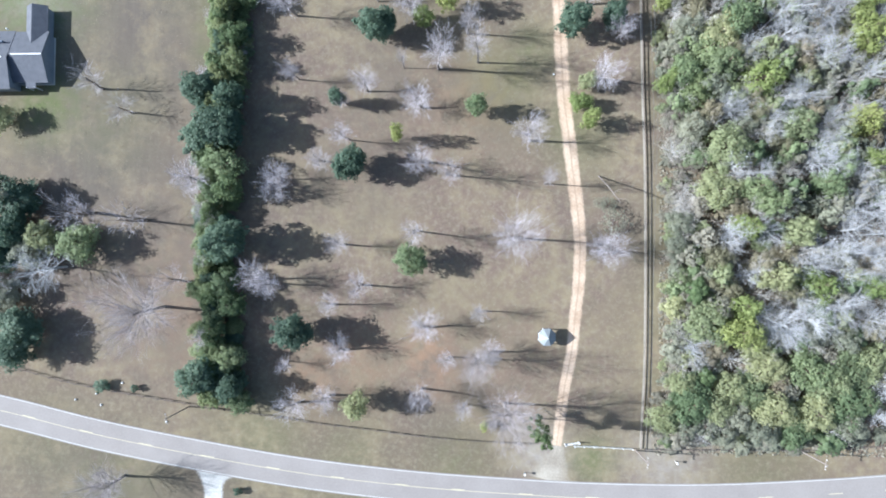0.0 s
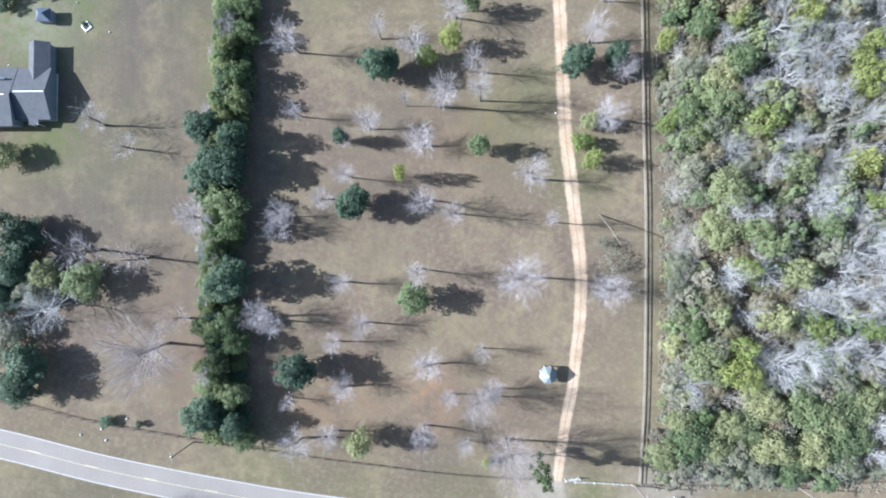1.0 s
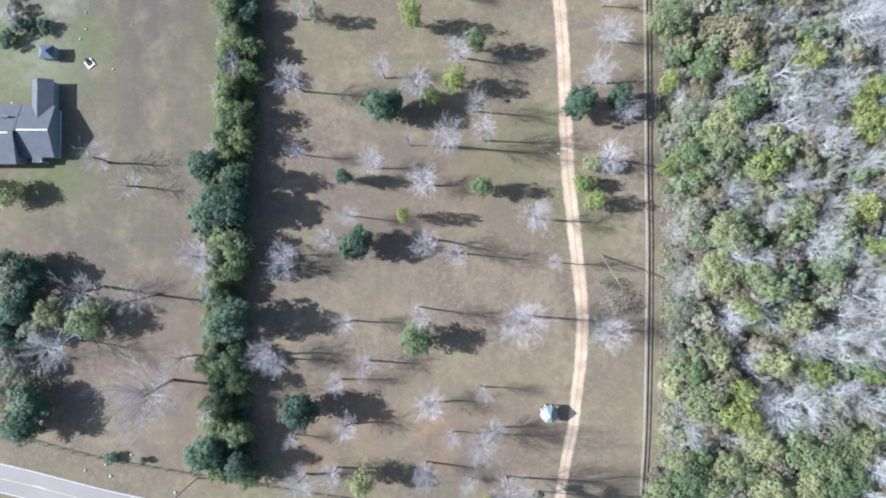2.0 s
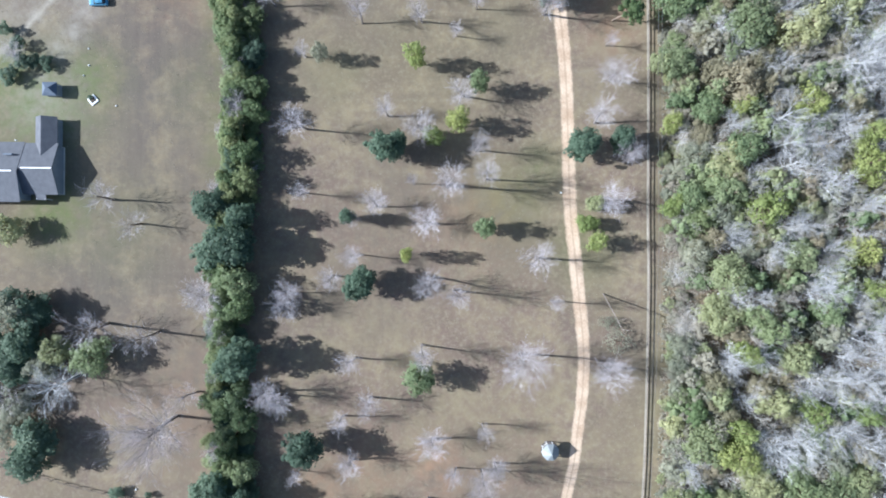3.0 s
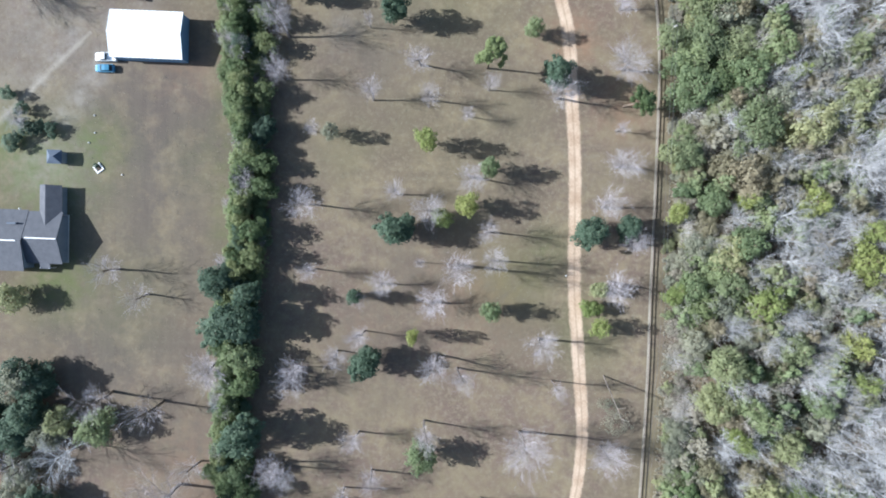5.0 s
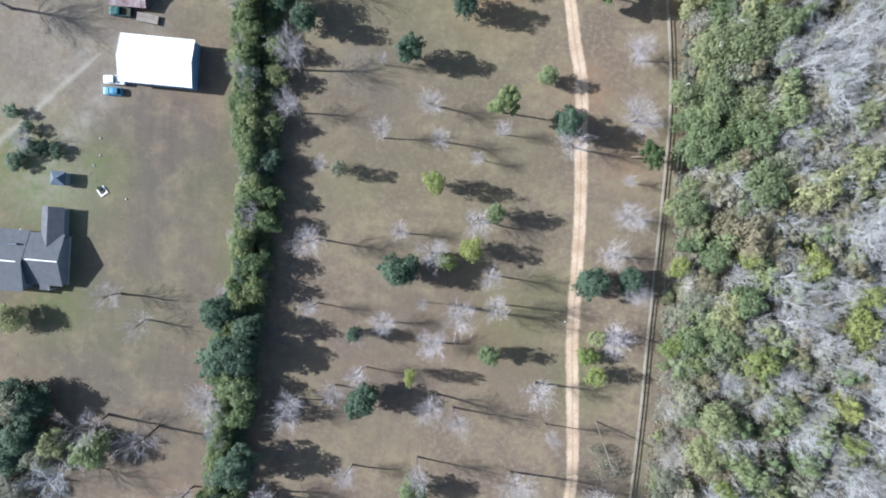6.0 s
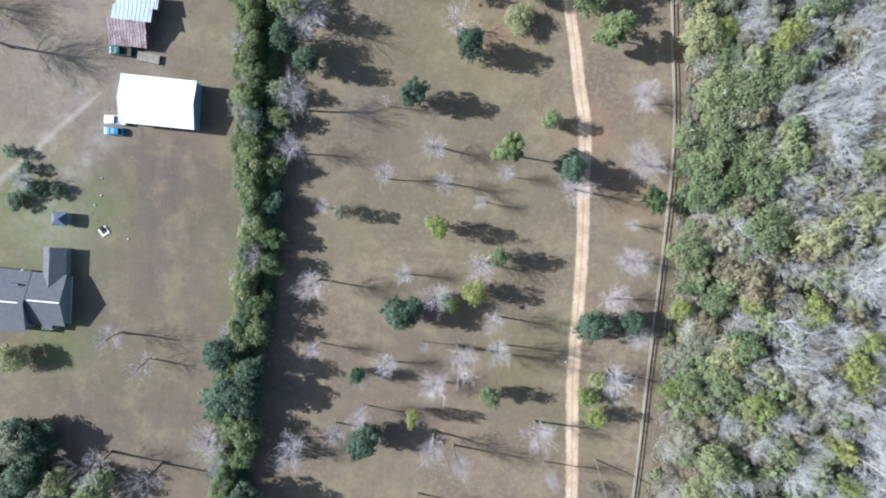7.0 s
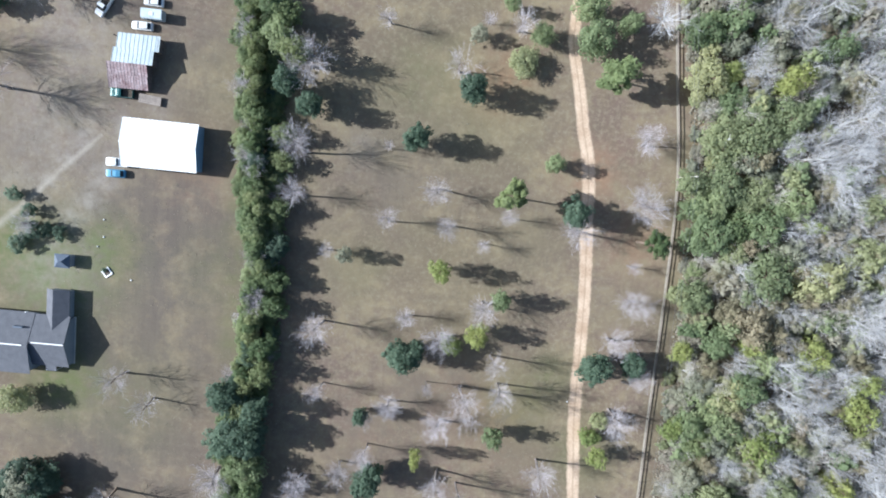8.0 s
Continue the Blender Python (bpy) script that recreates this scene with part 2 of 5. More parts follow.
# ---- makers ----
def mesh_of(name, verts, faces, material):
    me = bpy.data.meshes.new(name)
    me.from_pydata([tuple(v) for v in verts], [], [tuple(f) for f in faces])
    me.materials.append(material)
    me.update()
    return me


def part(name, bm, material, parent=None, label=""):
    """Links a bmesh as one mesh object under a thing or under a part."""
    me = bpy.data.meshes.new(name)
    bmesh.ops.recalc_face_normals(bm, faces=bm.faces)
    bm.to_mesh(me)
    bm.free()
    me.materials.append(material)
    ob = new(name, me)
    ob.parent = parent
    return tagged(ob, label)


def thing(name, m, label, category, group="", kind=""):
    ob = new(name)
    ob.matrix_basis = m
    ob.empty_display_size = 0.5
    return tagged(ob, label, category, group, kind)


def box(bm, x0, x1, y0, y1, z0, z1, bevel=0.0):
    got = bmesh.ops.create_cube(bm, size=1.0)["verts"]
    for v in got:
        v.co = ((x0 + x1) / 2 + v.co.x * (x1 - x0), (y0 + y1) / 2 + v.co.y * (y1 - y0), (z0 + z1) / 2 + v.co.z * (z1 - z0))
    if bevel:
        edges = list({e for v in got for e in v.link_edges})
        bmesh.ops.bevel(bm, geom=edges, offset=bevel, segments=2, affect="EDGES")
    return bm


def boxed(*a, **k):
    return box(bmesh.new(), *a, **k)


def tube(bm, a, c, r0, r1, sides=8):
    a, c = Vector(a), Vector(c)
    m = Matrix.Translation((a + c) / 2) @ (c - a).to_track_quat("Z", "Y").to_matrix().to_4x4()
    bmesh.ops.create_cone(bm, cap_ends=True, segments=sides, radius1=r0, radius2=r1, depth=(c - a).length, matrix=m)
    return bm


def slab(bm, corners, thick):
    """A plate whose upper face has these corners, thick metres deep straight down."""
    top = [bm.verts.new(c) for c in corners]
    low = [bm.verts.new((c[0], c[1], c[2] - thick)) for c in corners]
    bm.faces.new(top)
    bm.faces.new(low[::-1])
    for i in range(len(top)):
        j = (i + 1) % len(top)
        bm.faces.new((top[i], low[i], low[j], top[j]))
    return bm


def smooth_line(points, step):
    """A smooth line (Catmull-Rom) through the points, a vertex every step metres or so."""
    p = [Vector((*q, 0)) for q in points]
    p = [2 * p[0] - p[1], *p, 2 * p[-1] - p[-2]]
    out = []
    for i in range(1, len(p) - 2):
        a, b, c, d = p[i - 1:i + 3]
        k = max(1, round((c - b).length / step))
        for j in range(k):
            s = j / k
            out.append(0.5 * (2 * b + (c - a) * s + (2 * a - 5 * b + 4 * c - d) * s * s + (3 * b - a - 3 * c + d) * s ** 3))
    return out + [p[-2]]


def ribbon(line, left, right, z, depth=0.0):
    """A strip along the line between two offsets (left positive)."""
    bm = bmesh.new()
    rows = []
    for i, p in enumerate(line):
        d = (line[min(i + 1, len(line) - 1)] - line[max(i - 1, 0)]).normalized()
        nrm = Vector((-d.y, d.x, 0))
        a, b = p + nrm * left, p + nrm * right
        rows.append([bm.verts.new((a.x, a.y, z)), bm.verts.new((b.x, b.y, z))])
    for r, s in zip(rows, rows[1:]):
        bm.faces.new((r[0], r[1], s[1], s[0]))
    if depth:
        got = bmesh.ops.extrude_face_region(bm, geom=bm.faces[:])["geom"]
        for v in got:
            if isinstance(v, bmesh.types.BMVert):
                v.co.z -= depth
    return bm


K = 1.1     # the plan below was paced out in a unit of 1.1 m
P = lambda *pts: [(x * K, y * K) for x, y in pts]

# ---- ground ----
GREEN = [(-97, 62, 9, 1.0), (-90, 57, 12, 1.0), (-87, 34, 8, 0.9), (-72, 30, 12, 0.3), (-80, 62, 7, 0.9), (10, 38, 9, 0.6), (15, 44, 6, 0.6), (-5, 66, 22, 0.2),
         (-16, 104, 16, 0.35), (-4, 98, 16, 0.3), (27, -39.5, 5, 0.7), (0, -41, 10, 0.4), (-22, -39, 9, 0.35), (-40, -36, 12, 0.4), (-72, -44, 16, 0.3), (-20, -52, 18, 0.35), (-85, -38, 10, 0.3), (-55, 60, 9, 0.3),
         (-53, 95, 12, 0.25), (-26, 64, 9, 0.25), (24, 28, 8, 0.5), (60, -40, 10, 0.35), *((41.5, y, 4, 0.3) for y in range(-32, 112, 9)), *((-52.5, y, 3, 0.5) for y in range(44, 118, 5))]
RED = [(-6, -18, 5, 0.75), (-3, -23, 5, 0.5), (8, -22, 14, 0.18), (19, 88, 5, 0.9), (-1, 104, 6, 0.7), (30, 74, 6, 0.5), (-30, -23, 7, 0.5), (-22, 26, 12, 0.12),
       (-60, 82, 7, 0.35), (-58, -8, 14, 0.3), (2, 34, 12, 0.3), (45, 98, 4, 0.8), (-20, -20, 9, 0.4)]
PALE = [(-83, 72, 3, 0.5), (-86, 68, 3, 0.5), (-80, 77, 3, 0.6), (-78, 80, 3, 0.5), (-90, 62, 4, 0.35), (-70, 91.5, 3, 0.3), (-28, 88, 3, 0.25),
        (17, -38, 5, 0.6), (42, -39, 7, 0.5), (-76.5, 87.5, 2, 0.6), (-84, 84.5, 2.4, 0.6), (-88, 80, 2.4, 0.6), (-91, 76, 2.4, 0.6), (-90, 88, 13, 0.35), (-86, 104, 12, 0.35), (-89, 58, 8, 0.35), (-96, 74, 8, 0.3)]


# broad soft patches that darken the ground colour west of the tree row
YARD_DARKER = [(-70, 40, 30, 0.75), (-66, 70, 26, 0.9), (-64, 10, 26, 0.75), (-80, 20, 20, 0.8)]
DARKER = [(-75, -50, 18, 0.7), (-50, -54, 14, 0.5), (-74, 18, 18, 0.85), (-78, 36, 14, 0.7), (-60, 32, 12, 0.6), (-66, 52, 14, 0.9), (-80, 92, 16, 0.5), (-96, 82, 12, 0.5), (-68, 62, 18, 1.0), (-62, 76, 12, 1.0), (-70, 46, 12, 0.8), (-60, 2, 18, 0.8), (-62, -14, 14, 0.7), (-8, 38, 16, 0.7), (-20, 24, 14, 0.7), (8, 30, 8, 0.6), (2, -26, 14, 0.6),
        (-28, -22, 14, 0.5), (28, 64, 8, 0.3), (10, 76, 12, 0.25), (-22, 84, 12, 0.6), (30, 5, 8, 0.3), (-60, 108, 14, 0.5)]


def paint_patches(me):
    """Sets where the grass is greener, redder, paler or darker."""
    verts = np.array([v.co for v in me.vertices])
    col = np.zeros((len(verts), 4), np.float32)
    for c, blobs in enumerate((GREEN, RED, PALE, YARD_DARKER + DARKER)):
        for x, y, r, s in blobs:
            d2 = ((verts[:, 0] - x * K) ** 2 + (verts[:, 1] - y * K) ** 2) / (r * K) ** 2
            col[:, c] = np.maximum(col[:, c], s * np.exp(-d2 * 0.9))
    att = me.color_attributes.new("patch", "FLOAT_COLOR", "POINT")
    att.data.foreach_set("color", col.ravel())


def build_ground():
    fine = list(np.arange(-125, 146, 1.5)), list(np.arange(-80, 166, 1.5))
    far = [-2500, -1200, -600, -320, -200, -150]
    xs, ys = np.array(far + fine[0] + [170, 230, 350, 700, 1300, 2500]), np.array(far[:-1] + [-110] + fine[1] + [200, 280, 400, 700, 1300, 2500])
    X, Y = np.meshgrid(xs, ys)
    nx, ny = len(xs), len(ys)
    verts = np.stack([X.ravel(), Y.ravel(), np.zeros(nx * ny)], 1)
    idx = np.arange(nx * ny).reshape(ny, nx)
    faces = np.stack([idx[:-1, :-1].ravel(), idx[:-1, 1:].ravel(), idx[1:, 1:].ravel(), idx[1:, :-1].ravel()], 1)
    me = mesh_of("ground", verts, faces, M_GROUND)
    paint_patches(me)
    return tagged(new("ground", me), "brown dormant grass with greener and bare earthy patches", "ground", kind="structure")


build_ground()
ROAD = smooth_line(P((-330, 60), (-200, 3), (-130, -21.5), (-110, -26.8), (-91.1, -31.0), (-73.8, -35.1), (-53.7, -38.9), (-31.9, -42.4), (-8.6, -44.9), (13.9, -46.3), (30, -46.9), (50, -46.9),
                     (70, -45.9), (90, -44.3), (130, -40.5), (200, -32), (330, -12)), 3.0)
tagged(part("road", ribbon(ROAD, 3.35, -3.6, 0.05, 0.3), M_ASPHALT), "two-lane worn grey asphalt road", "road", kind="structure")
for off, nm in ((3.05, "north"), (-3.3, "south")):
    tagged(part("edge_line_" + nm, ribbon(ROAD, off + 0.055, off - 0.055, 0.056, 0.004), M_LINE), "white painted road edge line", "road marking", kind="structure")
tagged(part("centre_line", ribbon([p for p in ROAD if p.x < 52], -0.12, -0.21, 0.056, 0.004), M_YELLOW), "solid yellow centre line on the road", "road marking", kind="structure")
run, k, dash_me = 0.0, 0, None
dashes = thing("dashed_centre_line", pose(0, 0, 0), "dashed yellow centre line on the road", "road marking", kind="structure")
for a, b in zip(ROAD, ROAD[1:]):
    run += (b - a).length
    if run > 12.2 and -125 < a.x < 130:
        run = 0.0
        if dash_me is None:
            bm = boxed(-1.5, 1.5, -0.06, 0.06, 0.05, 0.057)
            dash_me = bpy.data.meshes.new("dash")
            bm.to_mesh(dash_me)
            bm.free()
            dash_me.materials.append(M_YELLOW)
        ob = new("dash", dash_me)
        ob.parent = dashes
        d = b - a
        ob.matrix_basis = pose(a.x, a.y, 0, 0, 0, math.degrees(math.atan2(d.y, d.x)))

TRACK = smooth_line(P((20.2, -38.0), (20.1, -36.7), (20.9, -31), (21.9, -24.3), (23.3, -17.4), (24, -10.6), (24.8, -3.7), (25.1, 4.3), (24.6, 11.2), (23.8, 18.5), (23, 26), (22, 34.5), (21.6, 42.5),
                      (21.2, 53), (20.8, 61.5), (20, 70.5), (19.2, 77.5), (18.7, 84.5), (17.7, 90.9), (16.1, 96.5), (14.3, 104.3), (12, 112.9), (11.8, 118.4), (12, 140)), 0.5)


def worn_strip(name, line, widths, z, material, label, category, columns=12):
    """Bare ground along a line, its half width changing on the way, a little wider than the bare part so that the grass can close in on it."""
    verts, faces, across = [], [], []
    for i, p in enumerate(line):
        d = (line[min(i + 1, len(line) - 1)] - line[max(i - 1, 0)]).normalized()
        s = i / (len(line) - 1) * (len(widths) - 1)
        k = min(int(s), len(widths) - 2)
        w = widths[k] + (widths[k + 1] - widths[k]) * (s - k)
        for c in range(columns + 1):
            u = (2 * c / columns - 1) * 1.4
            q = p + Vector((-d.y, d.x, 0)) * u * w
            verts.append((q.x, q.y, z))
            across.append((abs(u), 0, 0, 1))
    n = columns + 1
    for i in range(len(line) - 1):
        faces += [(i * n + c + 1, i * n + c, (i + 1) * n + c, (i + 1) * n + c + 1) for c in range(columns)]
    me = mesh_of(name, verts, faces, material)
    paint_patches(me)
    att = me.color_attributes.new("across", "FLOAT_COLOR", "POINT")
    att.data.foreach_set("color", np.array(across, np.float32).ravel())
    return tagged(new(name, me), label, category, kind="structure")


WIDE = (1.15, 1.3, 1.4, 1.45, 1.5, 1.6, 1.65, 1.65, 1.65, 1.6, 1.6, 1.65, 1.65, 1.6, 1.55, 1.4, 1.35, 1.3, 1.3)
worn_strip("dirt_track", TRACK, WIDE, 0.012, M_SAND, "pale sandy two-rut farm track with a worn grassy middle", "track")
worn_strip("yard_path", smooth_line(P((-80.5, 85.6), (-84.5, 81.6), (-88.6, 77.6), (-94, 71.8), (-101, 65)), 0.5), (0.6, 0.9, 0.9, 1.0, 1.0, 1.3), 0.012, M_PATH, "pale bare path across the yard", "path", 8)
worn_strip("gravel_apron", smooth_line(P((18.6, -43.6), (19.1, -41.8), (20.0, -39.6), (20.4, -36.6)), 0.35), (6.0, 5.2, 3.8, 2.6, 1.9, 1.5), 0.017, M_APRON, "sandy gravel apron where the track meets the road", "driveway")
worn_strip("gravel_drive", smooth_line(P((-49.6, -42.4), (-49.8, -44.0), (-49.8, -46), (-49.6, -49), (-49.5, -58), (-49, -75)), 0.35), (4.9, 2.6, 2.3) + 12 * (2.2,), 0.017, M_GRAVEL, "pale gravel driveway joining the road", "driveway")


# ---- trees ----
def tubes(segs, sides=3):
    """Vertices and faces of many open tapered sticks: (start, end, radius at each end)."""
    a, b = np.array([s[0] for s in segs]), np.array([s[1] for s in segs])
    r0, r1 = np.array([s[2] for s in segs])[:, None], np.array([s[3] for s in segs])[:, None]
    d = b - a
    d /= np.linalg.norm(d, axis=1, keepdims=True) + 1e-9
    u = np.cross(d, np.where(np.abs(d[:, 2:]) > 0.9, [[1.0, 0, 0]], [[0, 0, 1.0]]))
    u /= np.linalg.norm(u, axis=1, keepdims=True) + 1e-9
    v = np.cross(d, u)
    rings = []
    for c, r in ((a, r0), (b, r1)):
        for k in range(sides):
            w = 2 * math.pi * k / sides
            rings.append(c + (u * math.cos(w) + v * math.sin(w)) * r)
    verts = np.stack(rings, 1).reshape(-1, 3)
    base = np.arange(len(segs))[:, None] * 2 * sides
    faces = np.concatenate([base + np.array([[k, (k + 1) % sides, sides + (k + 1) % sides, sides + k]]) for k in range(sides)])
    return verts, faces


def blades(segs, rg, pointed=False):
    """Vertices and faces of many thin flat twigs, each turned its own way."""
    a, b = np.array([s[0] for s in segs]), np.array([s[1] for s in segs])
    r0, r1 = np.array([s[2] for s in segs])[:, None], np.array([s[3] for s in segs])[:, None]
    d = b - a
    w = np.cross(d, rg.normal(0, 1, d.shape))
    w /= np.linalg.norm(w, axis=1, keepdims=True) + 1e-9
    if pointed:
        verts = np.stack([a - w * r0, a + w * r0, b], 1).reshape(-1, 3)
        return verts, np.arange(len(verts)).reshape(-1, 3)
    verts = np.stack([a - w * r0, a + w * r0, b + w * r1, b - w * r1], 1).reshape(-1, 3)
    return verts, np.arange(len(verts)).reshape(-1, 4)


def grow(rg, p, d, length, rad, levels, segs, up=0.15, spread=(0.35, 0.85)):
    """One branch in bends, then its side branches."""
    steps = 3 if levels else 1
    spots = []
    for i in range(steps):
        d = d + rg.normal(0, 0.11, 3) + np.array([0, 0, up])
        d = d / np.linalg.norm(d)
        q = p + d * length / steps
        r1 = rad * (1 - 0.8 * (i + 1) / steps) + 0.008
        segs.append((p, q, rad * (1 - 0.8 * i / steps) + 0.008, r1, levels))
        spots.append((p, q, d, rad * (1 - 0.8 * i / steps)))
        p = q
    if levels:
        kids = LEVEL_KIDS[levels]
        for k in range(kids):
            s = (k + rg.uniform(0.1, 1)) / kids * 0.95
            i = min(steps - 1, int(s * steps))
            a, b, dd, rr = spots[i]
            side = rg.normal(0, 1, 3)
            side -= dd * side.dot(dd)
            side /= np.linalg.norm(side) + 1e-9
            grow(rg, a + (b - a) * (s * steps - i), dd * 0.8 + side * rg.uniform(*spread), length * rg.uniform(0.42, 0.7) * (1.15 - 0.45 * s), max(rr * 0.5, 0.02), levels - 1, segs, up, spread)


LEVEL_KIDS = {1: 8, 2: 7, 3: 8}


def bare_tree(seed, limbs, kids, thick=1.0, bark=None, twig=None, height=10.0, radius=3.0, trunk=0.21, spread=(0.35, 0.85), even=0.17, limb=0.075, low=0.36, bend=0.06):
    """Meshes of a leafless tree 10 m high, its crown 3 m in radius: trunk with limbs, and the twigs."""
    rg = np.random.default_rng(seed)
    LEVEL_KIDS.update({2: kids[0], 1: kids[1]})
    big, small, fine = [], [], []
    p, d = np.zeros(3), np.array([0, 0, 1.0])
    spine = [p]
    for i in range(6):
        d = d + rg.normal(0, bend, 3) * [1, 1, 0]
        d /= np.linalg.norm(d)
        q = p + d * height * 0.8 / 6
        big.append((p, q, trunk * (1 - i / 8.5), trunk * (1 - (i + 1) / 8.5)))
        p = q
        spine.append(p)
    spin = rg.uniform(0, 6.28)
    for k in range(limbs):
        s = low + (0.96 - low) * k / limbs
        j = min(5, int(s * 6))
        at = spine[j] + (spine[j + 1] - spine[j]) * (s * 6 - j)
        spin += 2.4 + rg.normal(0, 0.3)
        rise = rg.uniform(0.35, 0.8) + 0.7 * s * s
        dr = np.array([math.cos(spin), math.sin(spin), rise])
        dr /= np.linalg.norm(dr)
        segs = []
        grow(rg, at, dr, radius * rg.uniform(1.02 - even, 1.02 + even) / max(0.5, math.hypot(dr[0], dr[1])) * 0.82, limb * (1.2 - 0.5 * s), 2, segs, 0.08, spread)
        for a, b, r0, r1, lv in segs:
            if lv == 2:
                big.append((a, b, r0 * thick, r1 * thick))
            elif lv == 1:
                small.append((a, b, max(r0 * 0.7, 0.014) * thick, max(r1 * 0.7, 0.010) * thick))
            else:
                fine.append((a, b, 0.0155 * thick, 0.0))
    v1, f1 = blades(small, rg)
    v2, f2 = blades(fine, rg, True)
    return mesh_of("trunk", *tubes(big, 4), bark or M_BARK), mesh_of("crown", np.concatenate([v1, v2]), [*map(tuple, f1), *map(tuple, f2 + len(v1))], twig or M_TWIG)


def leafy_tree(seed, material, clumps, leaves, size, shape="round", height=8.0, radius=3.0, bark=None, long=1.0, core=0.4):
    """Meshes of a leafy tree 8 m high, crown 3 m in radius: trunk with limbs, and a crown of many single leaves on rounded boughs."""
    rg = np.random.default_rng(seed)
    big = [(np.zeros(3), np.array([0, 0, height * 0.45]), 0.2, 0.13), (np.array([0, 0, height * 0.45]), np.array([0.1, 0, height * 0.9]), 0.13, 0.04)]
    pos, out = [], []
    lobe = rg.uniform(0, 6.283, 3)
    for c in range(clumps):
        w, u = rg.uniform(0, 6.283), rg.uniform(0, 1)
        wave = 1 + 0.14 * math.sin(2 * w + lobe[0]) + 0.10 * math.sin(3 * w + lobe[1]) + 0.06 * math.sin(5 * w + lobe[2])
        if shape == "cone":
            zf = 0.15 + 0.85 * u
            rr = radius * (1.02 - 0.85 * (zf - 0.15)) * math.sqrt(rg.uniform(0.25, 1)) * rg.uniform(0.75, 1.05)
            cz = height * zf * 0.97
        elif shape == "pine":
            zf = 0.55 + 0.42 * u
            rr = radius * (1.0 - 0.55 * (zf - 0.55) / 0.42) * math.sqrt(rg.uniform(0.05, 1)) * rg.uniform(0.7, 1.1)
            cz = height * zf
        elif shape == "tall":
            zf = 0.25 + 0.73 * u
            rr = radius * (1.05 - 0.6 * u) * math.sqrt(rg.uniform(0.05, 1))
            cz = height * zf
        else:
            ph = math.acos(rg.uniform(-0.75, 1))
            k = rg.uniform(0.55, 1.0)
            rr, cz = radius * math.sin(ph) * k * wave, height * (0.52 + 0.46 * math.cos(ph) * k)
        centre = np.array([rr * math.cos(w), rr * math.sin(w), cz])
        big.append((np.array([0, 0, max(0.6, cz - 0.35 * rr - 0.6)]), centre, 0.05, 0.015))
        n = leaves // clumps
        cr = radius * rg.uniform(0.18, 0.38) * (0.8 if shape in ("pine", "tall") else 1.0)
        dv = rg.normal(0, 1, (n, 3))
        dv /= np.linalg.norm(dv, axis=1, keepdims=True)
        dv[:, 2] = np.where(rg.random(n) < 0.6, np.abs(dv[:, 2]), dv[:, 2])
        pos.append(centre + dv * cr * rg.uniform(0.45, 1.05, (n, 1)) * [1, 1, 0.75])
        out.append(dv * 0.75 + np.array([0, 0, 0.65]) + 0.2 * centre / radius * [1, 1, 0])
    n = int(leaves * core)
    dv = rg.normal(0, 1, (n, 3))
    dv /= np.linalg.norm(dv, axis=1, keepdims=True)
    fill = rg.uniform(0.4, 0.88, (n, 1)) * (1 + 0.2 * np.sin(dv[:, :1] * 5 + seed) * np.sin(dv[:, 1:2] * 6))
    if shape == "round":
        pos.append(dv * fill * [radius * 0.95, radius * 0.95, height * 0.46] + [0, 0, height * 0.52])
        out.append(dv * 0.5 + np.array([0, 0, 0.85]))
    pos, nrm = np.concatenate(pos), np.concatenate(out)
    nrm = nrm + rg.normal(0, 0.24, nrm.shape)
    nrm /= np.linalg.norm(nrm, axis=1, keepdims=True)
    u = np.cross(nrm, rg.normal(0, 1, nrm.shape))
    u /= np.linalg.norm(u, axis=1, keepdims=True)
    v = np.cross(nrm, u)
    s = size * rg.uniform(0.6, 1.3, (len(pos), 1))
    a, b = u * s * long, v * s / long
    verts = np.stack([pos - a, pos + a * 0.2 - b, pos + a * 0.6 + b + nrm * s * 0.2], 1).reshape(-1, 3)
    faces = np.arange(len(verts)).reshape(-1, 3)
    return mesh_of("trunk", *tubes(big, 3), bark or M_DARKBARK), mesh_of("crown", verts, faces, material)


